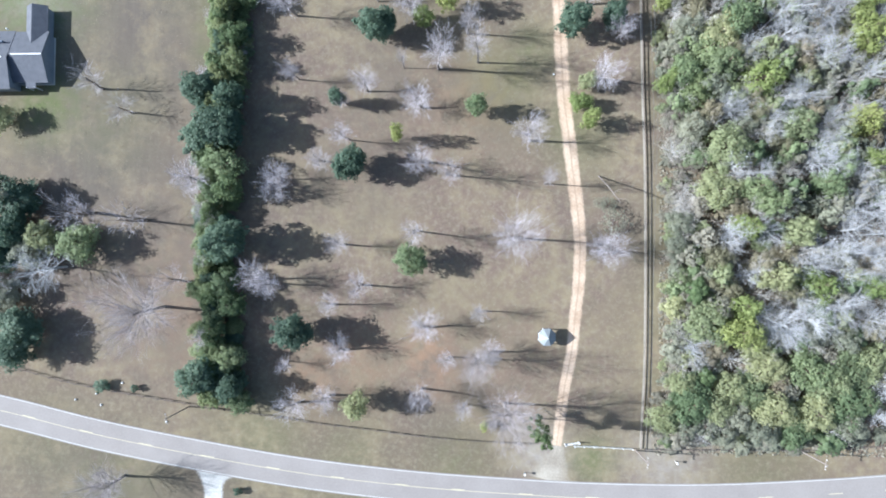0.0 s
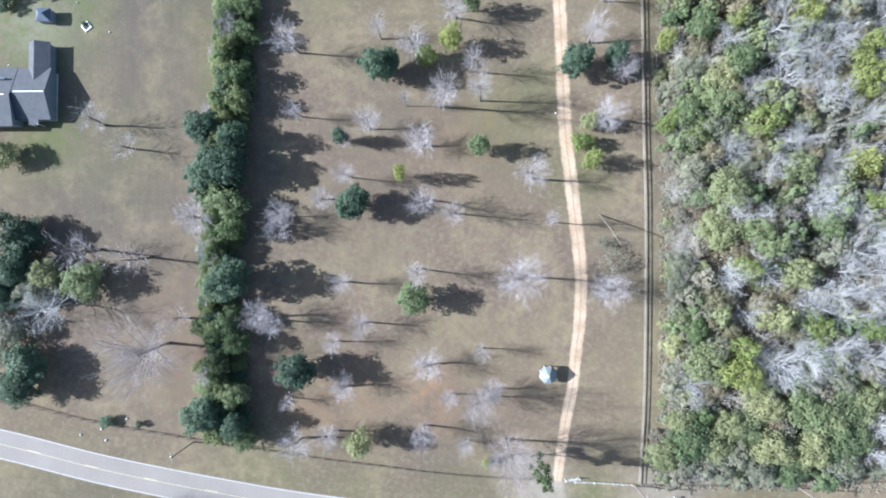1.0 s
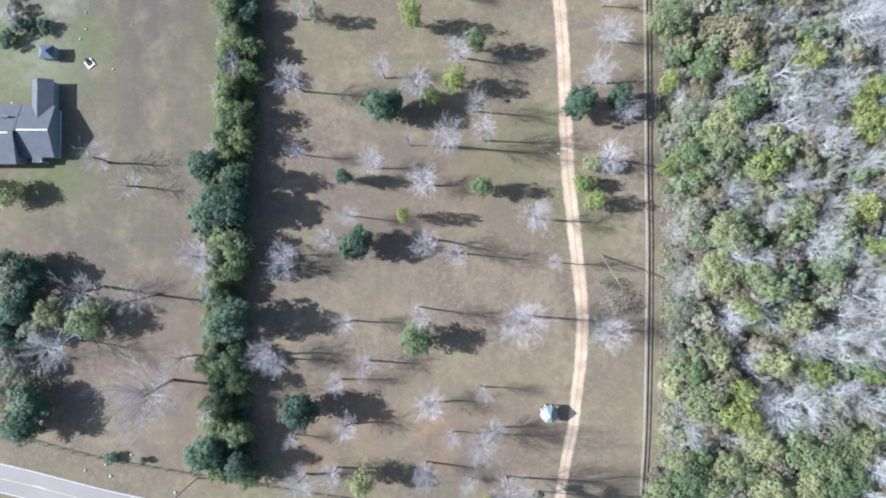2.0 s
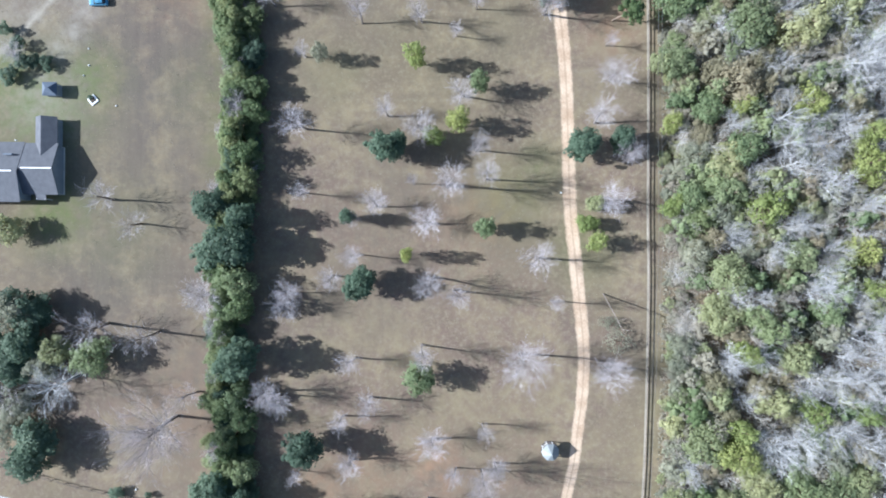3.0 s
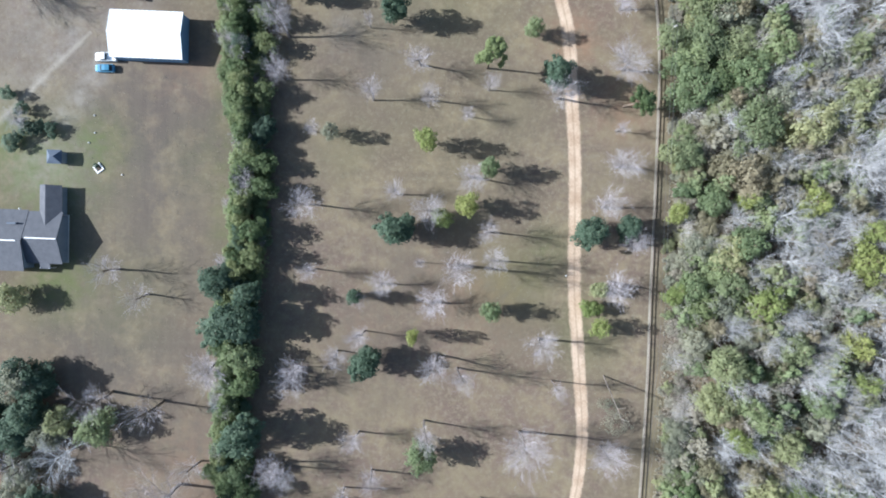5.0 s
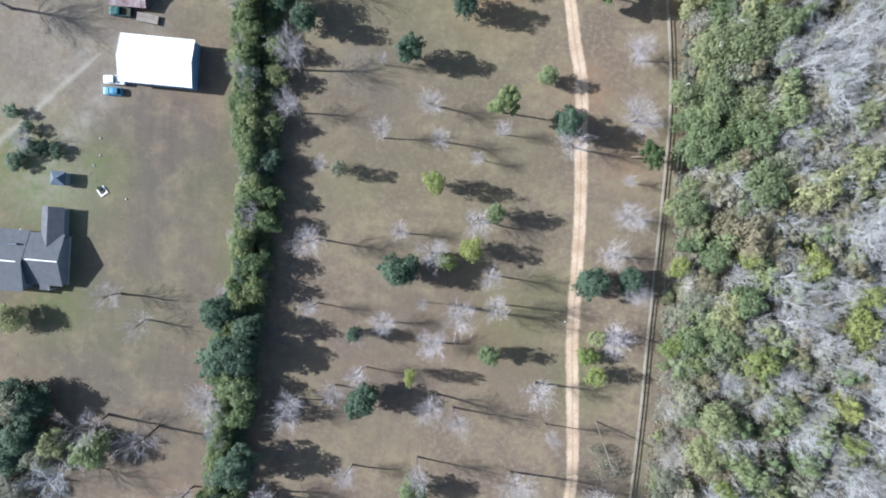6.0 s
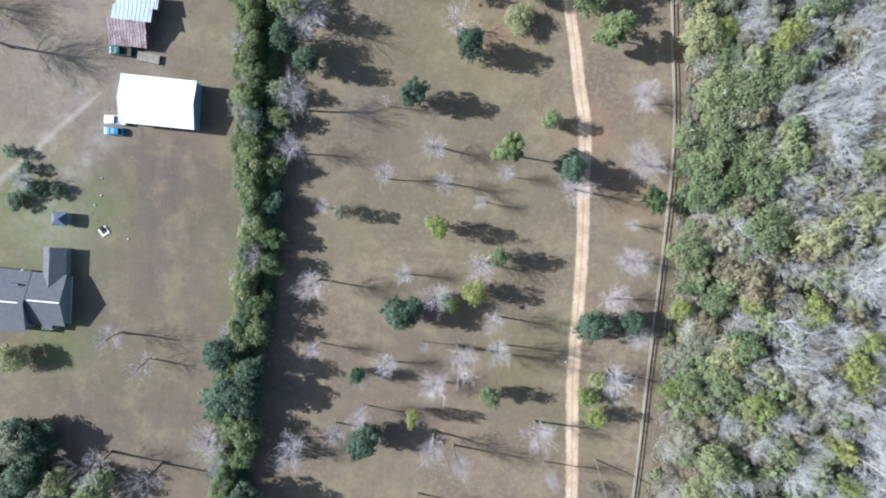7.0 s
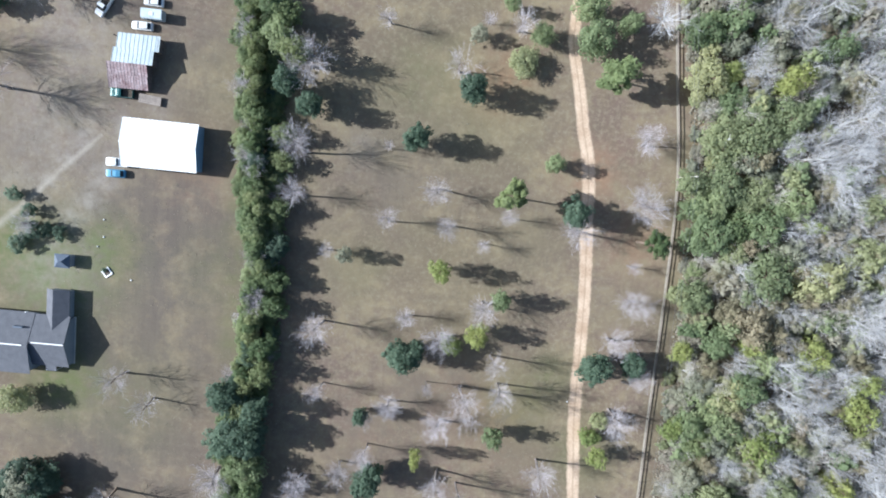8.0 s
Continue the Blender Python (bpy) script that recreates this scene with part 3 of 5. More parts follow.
# each kind: meshes, height and radius that they are built to, label, category
KINDS = {
    "bare": ([bare_tree(s, 30 + s % 4, (6, 10), 0.56, trunk=0.27, spread=(0.4, 0.95), even=0.12, limb=0.036, low=0.46) for s in (11, 12, 13, 14, 15, 16)], 10.0, 2.75, "crown", "leafless pale grey tree standing in dormant grass", "bare tree"),
    "woodbare": ([bare_tree(s, 14 + s % 3, (8, 15), 0.52, M_LIMB_WOOD, M_TWIG_WOOD, trunk=0.14, spread=(0.35, 0.85), limb=0.078) for s in (31, 32, 33, 34, 35, 36)], 10.0, 3.0, "crown", "large leafless silver-grey tree with spreading limbs", "leafless tree"),
    "broad": ([bare_tree(s, 30, (10, 16), 0.55, M_BARK, M_TWIG_BROAD, 13.0, 6.5, 0.36, (0.35, 0.9), limb=0.11, bend=0.03) for s in (201, 202, 203)], 13.0, 6.5, "crown", "broad leafless tree with a haze of fine twigs", "bare tree"),
    "fluffy": ([bare_tree(s, 32, (8, 14), 0.5, trunk=0.3, height=13.0, radius=4.5, spread=(0.4, 0.95), even=0.1, limb=0.06, low=0.46, bend=0.04) for s in (231, 232)], 13.0, 4.2, "crown", "large leafless pale grey tree with a dense rounded crown", "bare tree"),
    "scrub": ([bare_tree(s, 14, (5, 9), 0.75, M_DARKBARK, M_SCRUB, trunk=0.1, spread=(0.4, 0.9), limb=0.05, low=0.1) for s in (211, 212, 213)], 10.0, 3.0, "crown", "leafless grey-brown scrub at the edge of the wood", "bush"),
    "sapling": ([bare_tree(s, 16, (5, 10), 0.72, M_LIMB_WOOD, M_TWIG_HAZE, trunk=0.1, spread=(0.4, 0.9), limb=0.045, low=0.3) for s in (221, 222, 223)], 10.0, 3.0, "crown", "leafless grey-brown sapling below the canopy", "sapling"),
    "thin": ([bare_tree(s, 13 + s % 3, (8, 9), 0.55, M_DARKBARK, M_TWIG, trunk=0.25, spread=(0.35, 0.85), limb=0.06) for s in (21, 22, 23)], 10.0, 2.75, "crown", "thin leafless tree with a dark bent trunk", "bare tree"),
    "dark": ([leafy_tree(s, M_LEAF_DARK, 60, 2900, 0.2, core=0.6) for s in (41, 42, 43, 44)], 8.0, 3.0, "crown", "dense dark blue-green evergreen tree with rounded crown", "evergreen tree"),
    "green": ([leafy_tree(s, M_LEAF_MID, 62, 2050, 0.19) for s in (51, 52, 53, 54)], 8.0, 3.0, "crown", "leafy mid-green tree with a rounded crown", "broadleaf tree"),
    "lime": ([leafy_tree(s, M_LEAF_LIME, 58, 2000, 0.185) for s in (61, 62, 63)], 8.0, 3.0, "crown", "bright yellow-green leafy tree in spring leaf", "broadleaf tree"),
    "olive": ([leafy_tree(s, M_LEAF_OLIVE, 60, 2050, 0.19) for s in (71, 72, 73, 74)], 8.0, 3.0, "crown", "olive-green tree with a loose crown", "tree"),
    "tan": ([leafy_tree(s, M_LEAF_TAN, 40, 1900, 0.19) for s in (81, 82)], 8.0, 3.0, "crown", "tree with dry tan winter leaves", "tree"),
    "grey": ([leafy_tree(s, M_LEAF_GREY, 36, 1700, 0.18) for s in (91, 92)], 8.0, 3.0, "crown", "thin pale grey-green small tree", "tree"),
    "pine": ([leafy_tree(s, M_LEAF_PINE, 30, 2400, 0.21, "pine", long=1.7) for s in (101, 102)], 8.0, 3.0, "crown", "tall pine with an open green crown", "pine tree"),
    "tallpine": ([leafy_tree(105, M_LEAF_PINE, 34, 2600, 0.19, "tall", long=1.5)], 8.0, 3.0, "crown", "tall slender pine", "pine tree"),
    "sparse": ([leafy_tree(s, M_LEAF_GREY, 30, 330, 0.16) for s in (161, 162)], 8.0, 3.0, "crown", "sparse grey-green sapling with few leaves", "sapling"),
    "brush": ([leafy_tree(s, m, 16, 480, 0.42) for s, m in ((131, M_LEAF_GREY), (132, M_BRUSH), (133, M_LEAF_OLIVE), (134, M_BRUSH))], 8.0, 3.0, "crown", "low scrubby bush at the edge of the wood", "bush"),
    "understorey": ([leafy_tree(s, m, 20, 430, 0.42) for s, m in ((151, M_LEAF_GREY), (152, M_BRUSH), (153, M_LEAF_OLIVE), (154, M_LEAF_MID))], 8.0, 3.0, "crown", "grey-olive understorey shrub among the wood's trees", "shrub"),
    "thicket": ([leafy_tree(s, M_LEAF_HEDGE, 54, 1500, 0.23) for s in (141, 142, 143)], 8.0, 3.0, "crown", "deep green dense tree in the tree row", "tree"),
    "cedar": ([leafy_tree(s, M_LEAF_HEDGE, 60, 1700, 0.225, "cone", long=1.5) for s in (111, 112, 113)], 8.0, 3.0, "crown", "conical green evergreen in the dense tree row", "evergreen tree"),
    "shrub": ([leafy_tree(s, M_LEAF_DARK, 18, 1200, 0.24) for s in (121, 122)], 8.0, 3.0, "crown", "small rounded dark green shrub", "shrub"),
}
tree_rng = random.Random(77)


def tree(kind, x, y, h, r, lean=(0.0, 0.0), group="", label=""):
    variants, h0, r0, crown_name, lab, cat = KINDS[kind]
    trunk_me, crown_me = tree_rng.choice(variants)
    m = Matrix.Translation((x, y, 0)) @ Matrix(((1, 0, lean[0] / h, 0), (0, 1, lean[1] / h, 0), (0, 0, 1, 0), (0, 0, 0, 1)))
    top = new(cat.replace(" ", "_"))
    top.matrix_basis = Matrix.Translation((x, y, 0))
    tagged(top, label or lab, cat, group)
    q, uneven = tree_rng.uniform(0, 360), tree_rng.uniform(0.92, 1.09)
    for nm, me in (("trunk", trunk_me), (crown_name, crown_me)):
        ob = new(nm, me)
        ob.parent = top
        ob.matrix_basis = pose(0, 0, 0, math.degrees(-math.atan2(lean[1], h)), math.degrees(math.atan2(lean[0], h)), 0) @ pose(0, 0, 0, 0, 0, q) @ Matrix.Diagonal((r / r0 * uneven, r / r0 / uneven, h / h0, 1))
    return top


# single trees of the paddock, the yard and the verge: x, y, height, crown radius
BARE_A = [(-24.0, 81.3, 9.1, 2.1), (-10.4, 81.8, 9.2, 2.2), (-2.4, 78.5, 6.7, 1.4), (-13.6, 89.7, 9.0, 2.7), (2.1, 84.7, 7.7, 1.7), (17.5, 83.5, 10.6, 3.0), (-36.7, 57.0, 11.5, 3.0), (-17.9, 60.1, 7.9, 2.0), (-9.5, 56.3, 9.2, 3.1), (2.4, 52.4, 11.2, 2.2), (-11.9, 44.6, 8.4, 1.1), (-4.2, 44.3, 16.7, 3.2), (4.9, 45.7, 13.3, 2.6), (-20.2, 39.3, 7.9, 2.6), (-24.8, 36.3, 6.7, 1.7), (-7.8, 35.6, 6.7, 3.1), (-35.9, 42.2, 8.3, 1.8), (-36.9, 73.6, 5.8, 1.5)]
BARE_B = [(-1.0, 64.8, 8.8, 2.9), (29.3, 59.0, 8.8, 2.9), (36.5, 51.2, 7.7, 2.4), (31.9, 41.8, 8.8, 3.2), (-7.1, 23.2, 10.8, 2.9), (-2.5, 20.3, 11.9, 2.4), (-39.5, 17.3, 7.2, 3.0), (-30.5, 23.3, 7.3, 2.4), (-24.2, 28.2, 9.5, 2.1), (-9.7, 7.6, 12.0, 2.4), (-24.8, 4.4, 8.8, 2.3), (-21.6, -4.7, 8.5, 2.5), (-41.8, -4.3, 8.8, 2.7), (-27.8, -9.1, 8.7, 2.1), (19.7, 18.1, 12.1, 1.4)]
BARE_C = [(16.2, 27.8, 12.1, 3.1), (-1.6, -20.8, 7.7, 1.9), (7.2, -19.6, 7.5, 2.5), (-25.3, -19.2, 7.3, 2.7), (-7.3, -14.2, 8.0, 3.2), (4.4, -10.5, 8.5, 1.7), (-7.9, -27.8, 9.0, 2.5), (1.4, -31.1, 4.0, 1.9), (-35.3, -31.0, 8.8, 3.2), (-28.1, -29.4, 8.8, 2.5), (-58.9, 19.1, 8.8, 3.7), (-38.0, -21.9, 5.5, 1.5), (-39.3, 19.2, 7.0, 2.7), (-42.6, -3.6, 9.9, 2.9), (-103.0, 73.0, 5.5, 2.3), (-27.2, 124.4, 7.5, 1.9), (-6.2, 126.7, 3.3, 1.3), (0.5, 125.8, 8.8, 2.2)]
BARE_D = [(-25.1, 97.6, 6.6, 1.0), (31.7, 76.5, 5.5, 1.4), (-44.0, 113.4, 9.9, 4.2), (-43.6, 94.7, 12.6, 3.4), (-44.0, 85.3, 8.8, 2.5)]
DARK_A = [(-17.7, 52.1, 11.5, 3.5), (-26.4, 36.7, 8.9, 1.7), (16.7, 87.5, 11.5, 3.1), (25.5, 53.0, 10.1, 3.4), (34.4, 54.2, 8.6, 2.7), (-23.1, 21.8, 11.3, 3.5), (-51.7, 30.3, 11.3, 4.4), (-55.8, -24.4, 9.9, 4.4), (-35.3, -14.6, 11.2, 3.9), (-49.7, 5.0, 12.9, 4.3), (-57.0, 38.5, 8.8, 3.9), (-56.0, 28.9, 8.8, 4.4), (-98.1, -19.0, 8.8, 4.2), (-15.1, 53.1, 9.9, 2.2), (-8.2, 111.3, 11.2, 3.1), (-19.1, 99.9, 11.3, 2.8), (-42.4, 104.7, 10.4, 2.7), (-47.3, 108.9, 10.8, 2.7)]
DARK_B = [(-48.2, 73.1, 5.7, 2.8), (-49.7, 36.7, 11.1, 2.9), (-50.0, 30.6, 10.7, 3.4), (-48.9, -26.8, 9.6, 2.9), (-113.0, 121.0, 7.0, 4.5), (-97.4, 14.0, 8.0, 4.4), (-98.7, 7.5, 9.9, 3.9), (-102.2, 16.0, 8.0, 4.1), (-96.4, -14.2, 8.2, 4.2), (-101.9, 2.4, 8.8, 4.2)]
LIME_A = [(-7.3, 54.8, 7.0, 2.4), (-1.8, 58.1, 10.5, 2.6), (-11.4, 72.0, 12.3, 2.4), (27.3, 35.7, 5.5, 2.3), (29.3, 31.6, 8.8, 2.1), (-13.0, 28.4, 11.4, 1.5), (6.0, -35.7, 3.3, 1.0)]
GREEN_A = [(2.6, 66.4, 11.0, 2.2), (4.6, 34.6, 9.6, 2.3), (-10.1, 0.8, 10.1, 3.5), (-51.2, 21.7, 8.8, 3.9), (-51.2, -4.6, 7.7, 3.2), (-49.8, -20.5, 7.7, 3.0), (-47.6, -30.3, 6.6, 2.7), (-83.7, 4.6, 8.1, 4.2), (-1.4, 130.4, 6.7, 1.7), (5.8, 124.5, 6.4, 2.5), (11.3, 97.6, 7.6, 2.1), (16.5, 124.4, 10.1, 3.9), (14.7, 130.9, 9.1, 3.4), (24.0, 128.6, 7.6, 2.5), (-49.8, 118.3, 8.8, 3.4), (-51.8, 123.7, 8.8, 2.9)]
GREY_A = [(-32.7, 73.2, 8.1, 2.0), (-8.0, 123.5, 5.5, 2.1), (-100.3, 15.0, 9.9, 4.2), (-94.9, 2.5, 7.7, 4.0), (-101.3, -6.4, 6.6, 4.2), (-103.9, -12.2, 6.6, 4.0)]
OLIVE_A = [(28.9, 40.2, 6.6, 2.0), (-21.8, -30.3, 10.1, 2.9), (-103.9, 33.1, 6.6, 3.7), (2.4, 118.8, 4.9, 3.4), (-91.4, 6.1, 8.8, 3.2)]
WOODBARE_A = [(-89.2, -0.6, 11.0, 5.5), (31.0, 129.9, 11.0, 4.6)]
FLUFFY_A = [(12.6, 5.7, 16.0, 4.9), (31.8, 3.0, 10.0, 4.0), (31.2, 104.0, 6.8, 3.4), (32.3, 90.6, 7.4, 4.5), (32.6, 68.4, 8.0, 3.6)]
BROAD_A = [(4.3, -21.1, 12.8, 3.9), (10.4, -30.9, 16.4, 5.8), (-75.0, -47.8, 9.9, 5.6), (-108.4, 102.0, 11.0, 6.4), (-121.0, 111.0, 11.0, 6.2), (-102.5, 122.5, 12.0, 5.4), (-90.0, 127.0, 8.0, 4.0), (-66.4, -9.7, 15.0, 8.2)]
SHRUB_A = [(-72.7, -28.0, 1.8, 0.9), (-79.9, -27.2, 2.2, 1.7), (-48.8, -50.8, 1.8, 1.0), (-101.7, 71.5, 3.3, 2.3), (-99.2, 72.5, 2.8, 1.5), (-96.4, 70.3, 2.2, 0.9), (-105.6, 68.0, 3.3, 2.0), (-104.3, 69.3, 3.3, 1.5), (-106.2, 79.0, 3.3, 1.8), (-103.1, 76.0, 3.3, 1.7), (-96.6, 72.1, 2.8, 1.3)]
THIN_A = [(-81.5, 40.4, 9.2, 3.4), (-74.8, 34.8, 7.2, 3.2), (-11.4, 115.7, 6.6, 3.5), (-82.5, 11.7, 11.0, 4.1), (-70.5, 9.9, 13.0, 3.6), (-61.5, -4.0, 10.0, 3.4), (-101.1, -3.6, 10.0, 3.7)]
THICKET_A = [(-48.6, 122.7, 8.9, 2.9), (-45.8, 115.1, 11.8, 2.9), (-47.8, 98.2, 7.0, 2.5), (-47.7, 92.3, 5.6, 2.5), (-48.1, 81.8, 6.0, 2.5), (-47.6, 65.6, 6.4, 2.7), (-47.6, 60.0, 7.3, 2.7), (-49.3, 50.5, 8.0, 2.7), (-48.9, 44.8, 8.2, 2.7), (-49.5, 16.6, 11.0, 2.9), (-49.3, -8.9, 7.9, 3.0)]
TREE_ROWS = [("bare", BARE_A, "single trees"), ("bare", BARE_B, "single trees"), ("bare", BARE_C, "single trees"), ("bare", BARE_D, "single trees"), ("dark", DARK_A, "single trees"), ("dark", DARK_B, "single trees"), ("lime", LIME_A, "single trees"), ("green", GREEN_A, "single trees"), ("grey", GREY_A, "single trees"), ("olive", OLIVE_A, "single trees"), ("woodbare", WOODBARE_A, "single trees"), ("broad", BROAD_A, "single trees"), ("fluffy", FLUFFY_A, "single trees"), ("shrub", SHRUB_A, "single trees"), ("thin", THIN_A, "single trees"), ("thicket", THICKET_A, "single trees")]
for kind, rows, group in TREE_ROWS:
    for x, y, h, r in rows:
        tree(kind, x, y, h, r * (1.1 if kind == "bare" else 1.0), group=group)
for x, y, h, r in ((35.0, 9.1, 3.9, 3.3), (33.4, 12.8, 3.3, 2.3), (31.6, 13.4, 2.8, 1.5)):
    tree("sparse", x, y, h, r, group="single trees")
tree("pine", 1.7, 89.6, 14.3, 4.2, label="tall pine with an open crown in the paddock")
tree("pine", 33.2, 82.2, 8.5, 3.6, (4.6, 0.2), label="leaning pine whose crown hangs over the fence")
for x, y, h, r in ((-113.0, 5.0, 9.5, 4.4), (-112.0, -4.0, 10.0, 4.4), (-108.0, 8.0, 8.5, 4.2)):
    tree("dark", x, y, h, r, group="single trees")
tree("tallpine", 17.0, -34.2, 17.5, 2.4, label="tall slender pine beside the track entrance")
tree("pine", 25.4, 117.3, 12.0, 4.6, (-5.9, -0.3), label="leaning pine with an open crown beside the fence")

# ---- the tree row beside the paddock ----
hedge_rng = random.Random(21)
HEDGE = smooth_line(P((-44.8, -27), (-45.0, -12), (-45.8, 0), (-46, 12), (-45.8, 24), (-44.8, 36), (-43.4, 48), (-43, 60), (-44, 72), (-45, 84), (-46, 94), (-46.5, 106), (-46.5, 120), (-46, 140)), 1.9)
for p in HEDGE:
    for off in (-7.2, -5.6, -3.9, -1.2):
        if off < -6 and hedge_rng.random() < (0.6 if p.y > 50 else 0.75):
            continue
        x, y = p.x + off + hedge_rng.uniform(-1.0, 1.0), p.y + hedge_rng.uniform(-0.9, 0.9)
        kind = hedge_rng.choices(("cedar", "thicket", "dark", "green", "bare", "pine"), (5, 7, 0.8, 2, 0.9 if off > -5 else 2.6, 0.5))[0]
        h = {-7.2: 3.2, -5.6: 5.2, -3.9: 6.5, -1.2: 2.5}[off] * hedge_rng.uniform(0.92, 1.08)
        tree(kind, x, y, h, hedge_rng.uniform(1.7, 2.5), group="trees of the tree row")

# ---- the wood ----
wood_rng = random.Random(8)
EDGE = smooth_line(P((38.5, -39), (39.8, -20), (40.2, 0), (40.4, 20), (40.2, 40), (40, 60), (39.8, 77), (38.6, 90), (37, 100), (34, 114), (31, 122), (29, 140)), 2.0)


def edge_x(y):
    return min(EDGE, key=lambda q: abs(q.y - y)).x


# leafy crowns that stand out in the wood: x, y, height, crown radius
WOOD_LIME_A = [(64.1, 39.1, 12.5, 4.8), (86.3, 49.1, 11.8, 4.3), (85.0, 30.3, 12.3, 3.5), (74.9, -4.3, 12.0, 3.5), (85.8, -4.9, 12.6, 2.5), (87.6, 22.1, 12.5, 2.5), (60.9, 7.8, 12.0, 2.5), (60.0, -8.9, 12.7, 2.8), (58.8, -14.3, 12.6, 4.0), (45.4, 39.1, 7.0, 2.0), (73.2, 61.6, 12.8, 3.5), (59.4, 61.3, 11.8, 1.8), (45.8, 58.1, 6.8, 2.3), (86.9, 55.6, 12.5, 2.5), (46.8, 40.7, 6.9, 1.7), (47.0, 120.5, 7.3, 2.9), (59.1, 119.8, 12.2, 3.5), (68.5, 89.5, 11.7, 1.8)]
WOOD_OLIVE_A = [(56.8, 24.2, 13.0, 4.3), (71.4, 29.2, 12.3, 3.8), (55.6, 15.6, 10.1, 4.4), (71.3, 6.6, 12.8, 3.3), (53.4, -12.3, 9.5, 5.4), (64.0, -18.2, 6.8, 3.6), (66.8, -2.6, 12.5, 3.5), (56.5, 42.3, 12.0, 3.5), (44.4, -33.2, 6.6, 3.4), (55.0, -30.5, 7.5, 3.6), (58.4, -26.2, 7.4, 3.6), (65.7, -22.2, 7.4, 4.4), (62.1, -27.0, 7.5, 3.9), (67.3, -30.9, 8.2, 4.6), (75.7, -31.6, 7.6, 4.4), (83.9, -23.3, 7.3, 4.4), (87.8, -21.0, 7.4, 4.4)]
WOOD_OLIVE_B = [(48.0, -25.4, 7.0, 2.9), (59.9, 77.6, 13.2, 5.5), (71.6, 77.9, 12.7, 5.5), (81.0, 85.1, 12.5, 4.3), (46.1, 71.4, 8.6, 3.9), (42.8, 71.3, 7.4, 2.3), (56.4, 49.5, 8.8, 4.9), (54.3, 92.2, 8.4, 3.1), (42.1, 118.6, 8.6, 4.6), (53.5, 109.2, 10.5, 6.4), (47.2, 106.6, 9.2, 4.9), (59.7, 111.8, 12.0, 4.3), (49.1, 96.6, 9.0, 4.9), (56.2, 95.8, 8.5, 4.1), (41.9, 96.5, 8.4, 3.1), (80.5, 95.5, 12.5, 2.5)]
WOOD_GREEN_A = [(77.7, 16.9, 12.8, 2.8), (65.9, 13.0, 12.5, 3.0), (62.3, 15.9, 12.5, 3.0), (54.3, 46.5, 8.6, 4.4), (49.3, 41.2, 8.3, 3.4), (50.1, -29.7, 7.6, 4.9), (74.8, -22.8, 7.4, 4.9), (81.5, -30.0, 7.6, 4.7), (85.7, -29.2, 7.4, 3.4), (71.5, -36.1, 6.9, 3.4), (46.9, 85.7, 9.6, 5.4), (43.5, 90.9, 7.7, 3.1), (57.9, 88.7, 12.3, 4.3), (53.3, 60.8, 8.1, 3.4), (59.9, 51.7, 11.9, 3.8), (39.6, 128.8, 8.6, 3.9), (48.0, 115.5, 8.2, 3.1), (46.3, 91.6, 8.6, 4.1)]
WOOD_GREEN_B = [(63.2, 94.2, 13.0, 3.5), (67.3, 127.4, 12.3, 3.3)]
WOOD_GREY_A = [(50.5, 29.0, 8.7, 3.3), (64.2, -35.2, 7.2, 3.4), (56.5, -36.3, 6.5, 2.9), (59.5, -32.6, 7.2, 3.1), (63.9, 83.3, 11.8, 3.5), (50.4, 50.9, 8.2, 3.6), (55.4, 38.4, 8.9, 4.4), (55.9, 124.9, 7.8, 2.8)]
WOOD_TAN_A = [(57.1, -5.0, 8.6, 3.3), (54.5, -17.6, 7.0, 3.6), (58.2, 66.2, 12.3, 4.3), (54.3, 68.5, 8.1, 3.4), (63.7, 65.4, 12.7, 1.9), (51.8, 55.4, 7.4, 2.9)]
WOOD_THICKET_A = [(52.1, 37.5, 8.3, 3.9), (52.8, 87.8, 8.7, 3.6)]
WOOD_ROWS = [("lime", WOOD_LIME_A), ("olive", WOOD_OLIVE_A), ("olive", WOOD_OLIVE_B), ("green", WOOD_GREEN_A), ("green", WOOD_GREEN_B), ("grey", WOOD_GREY_A), ("tan", WOOD_TAN_A), ("thicket", WOOD_THICKET_A)]
taken = []
for kind, rows in WOOD_ROWS:
    for x, y, h, r in rows:
        tree(kind, x, y, h, r, group="trees of the wood")
        taken.append((x, y, r))
step, y = 5.0, -34.0
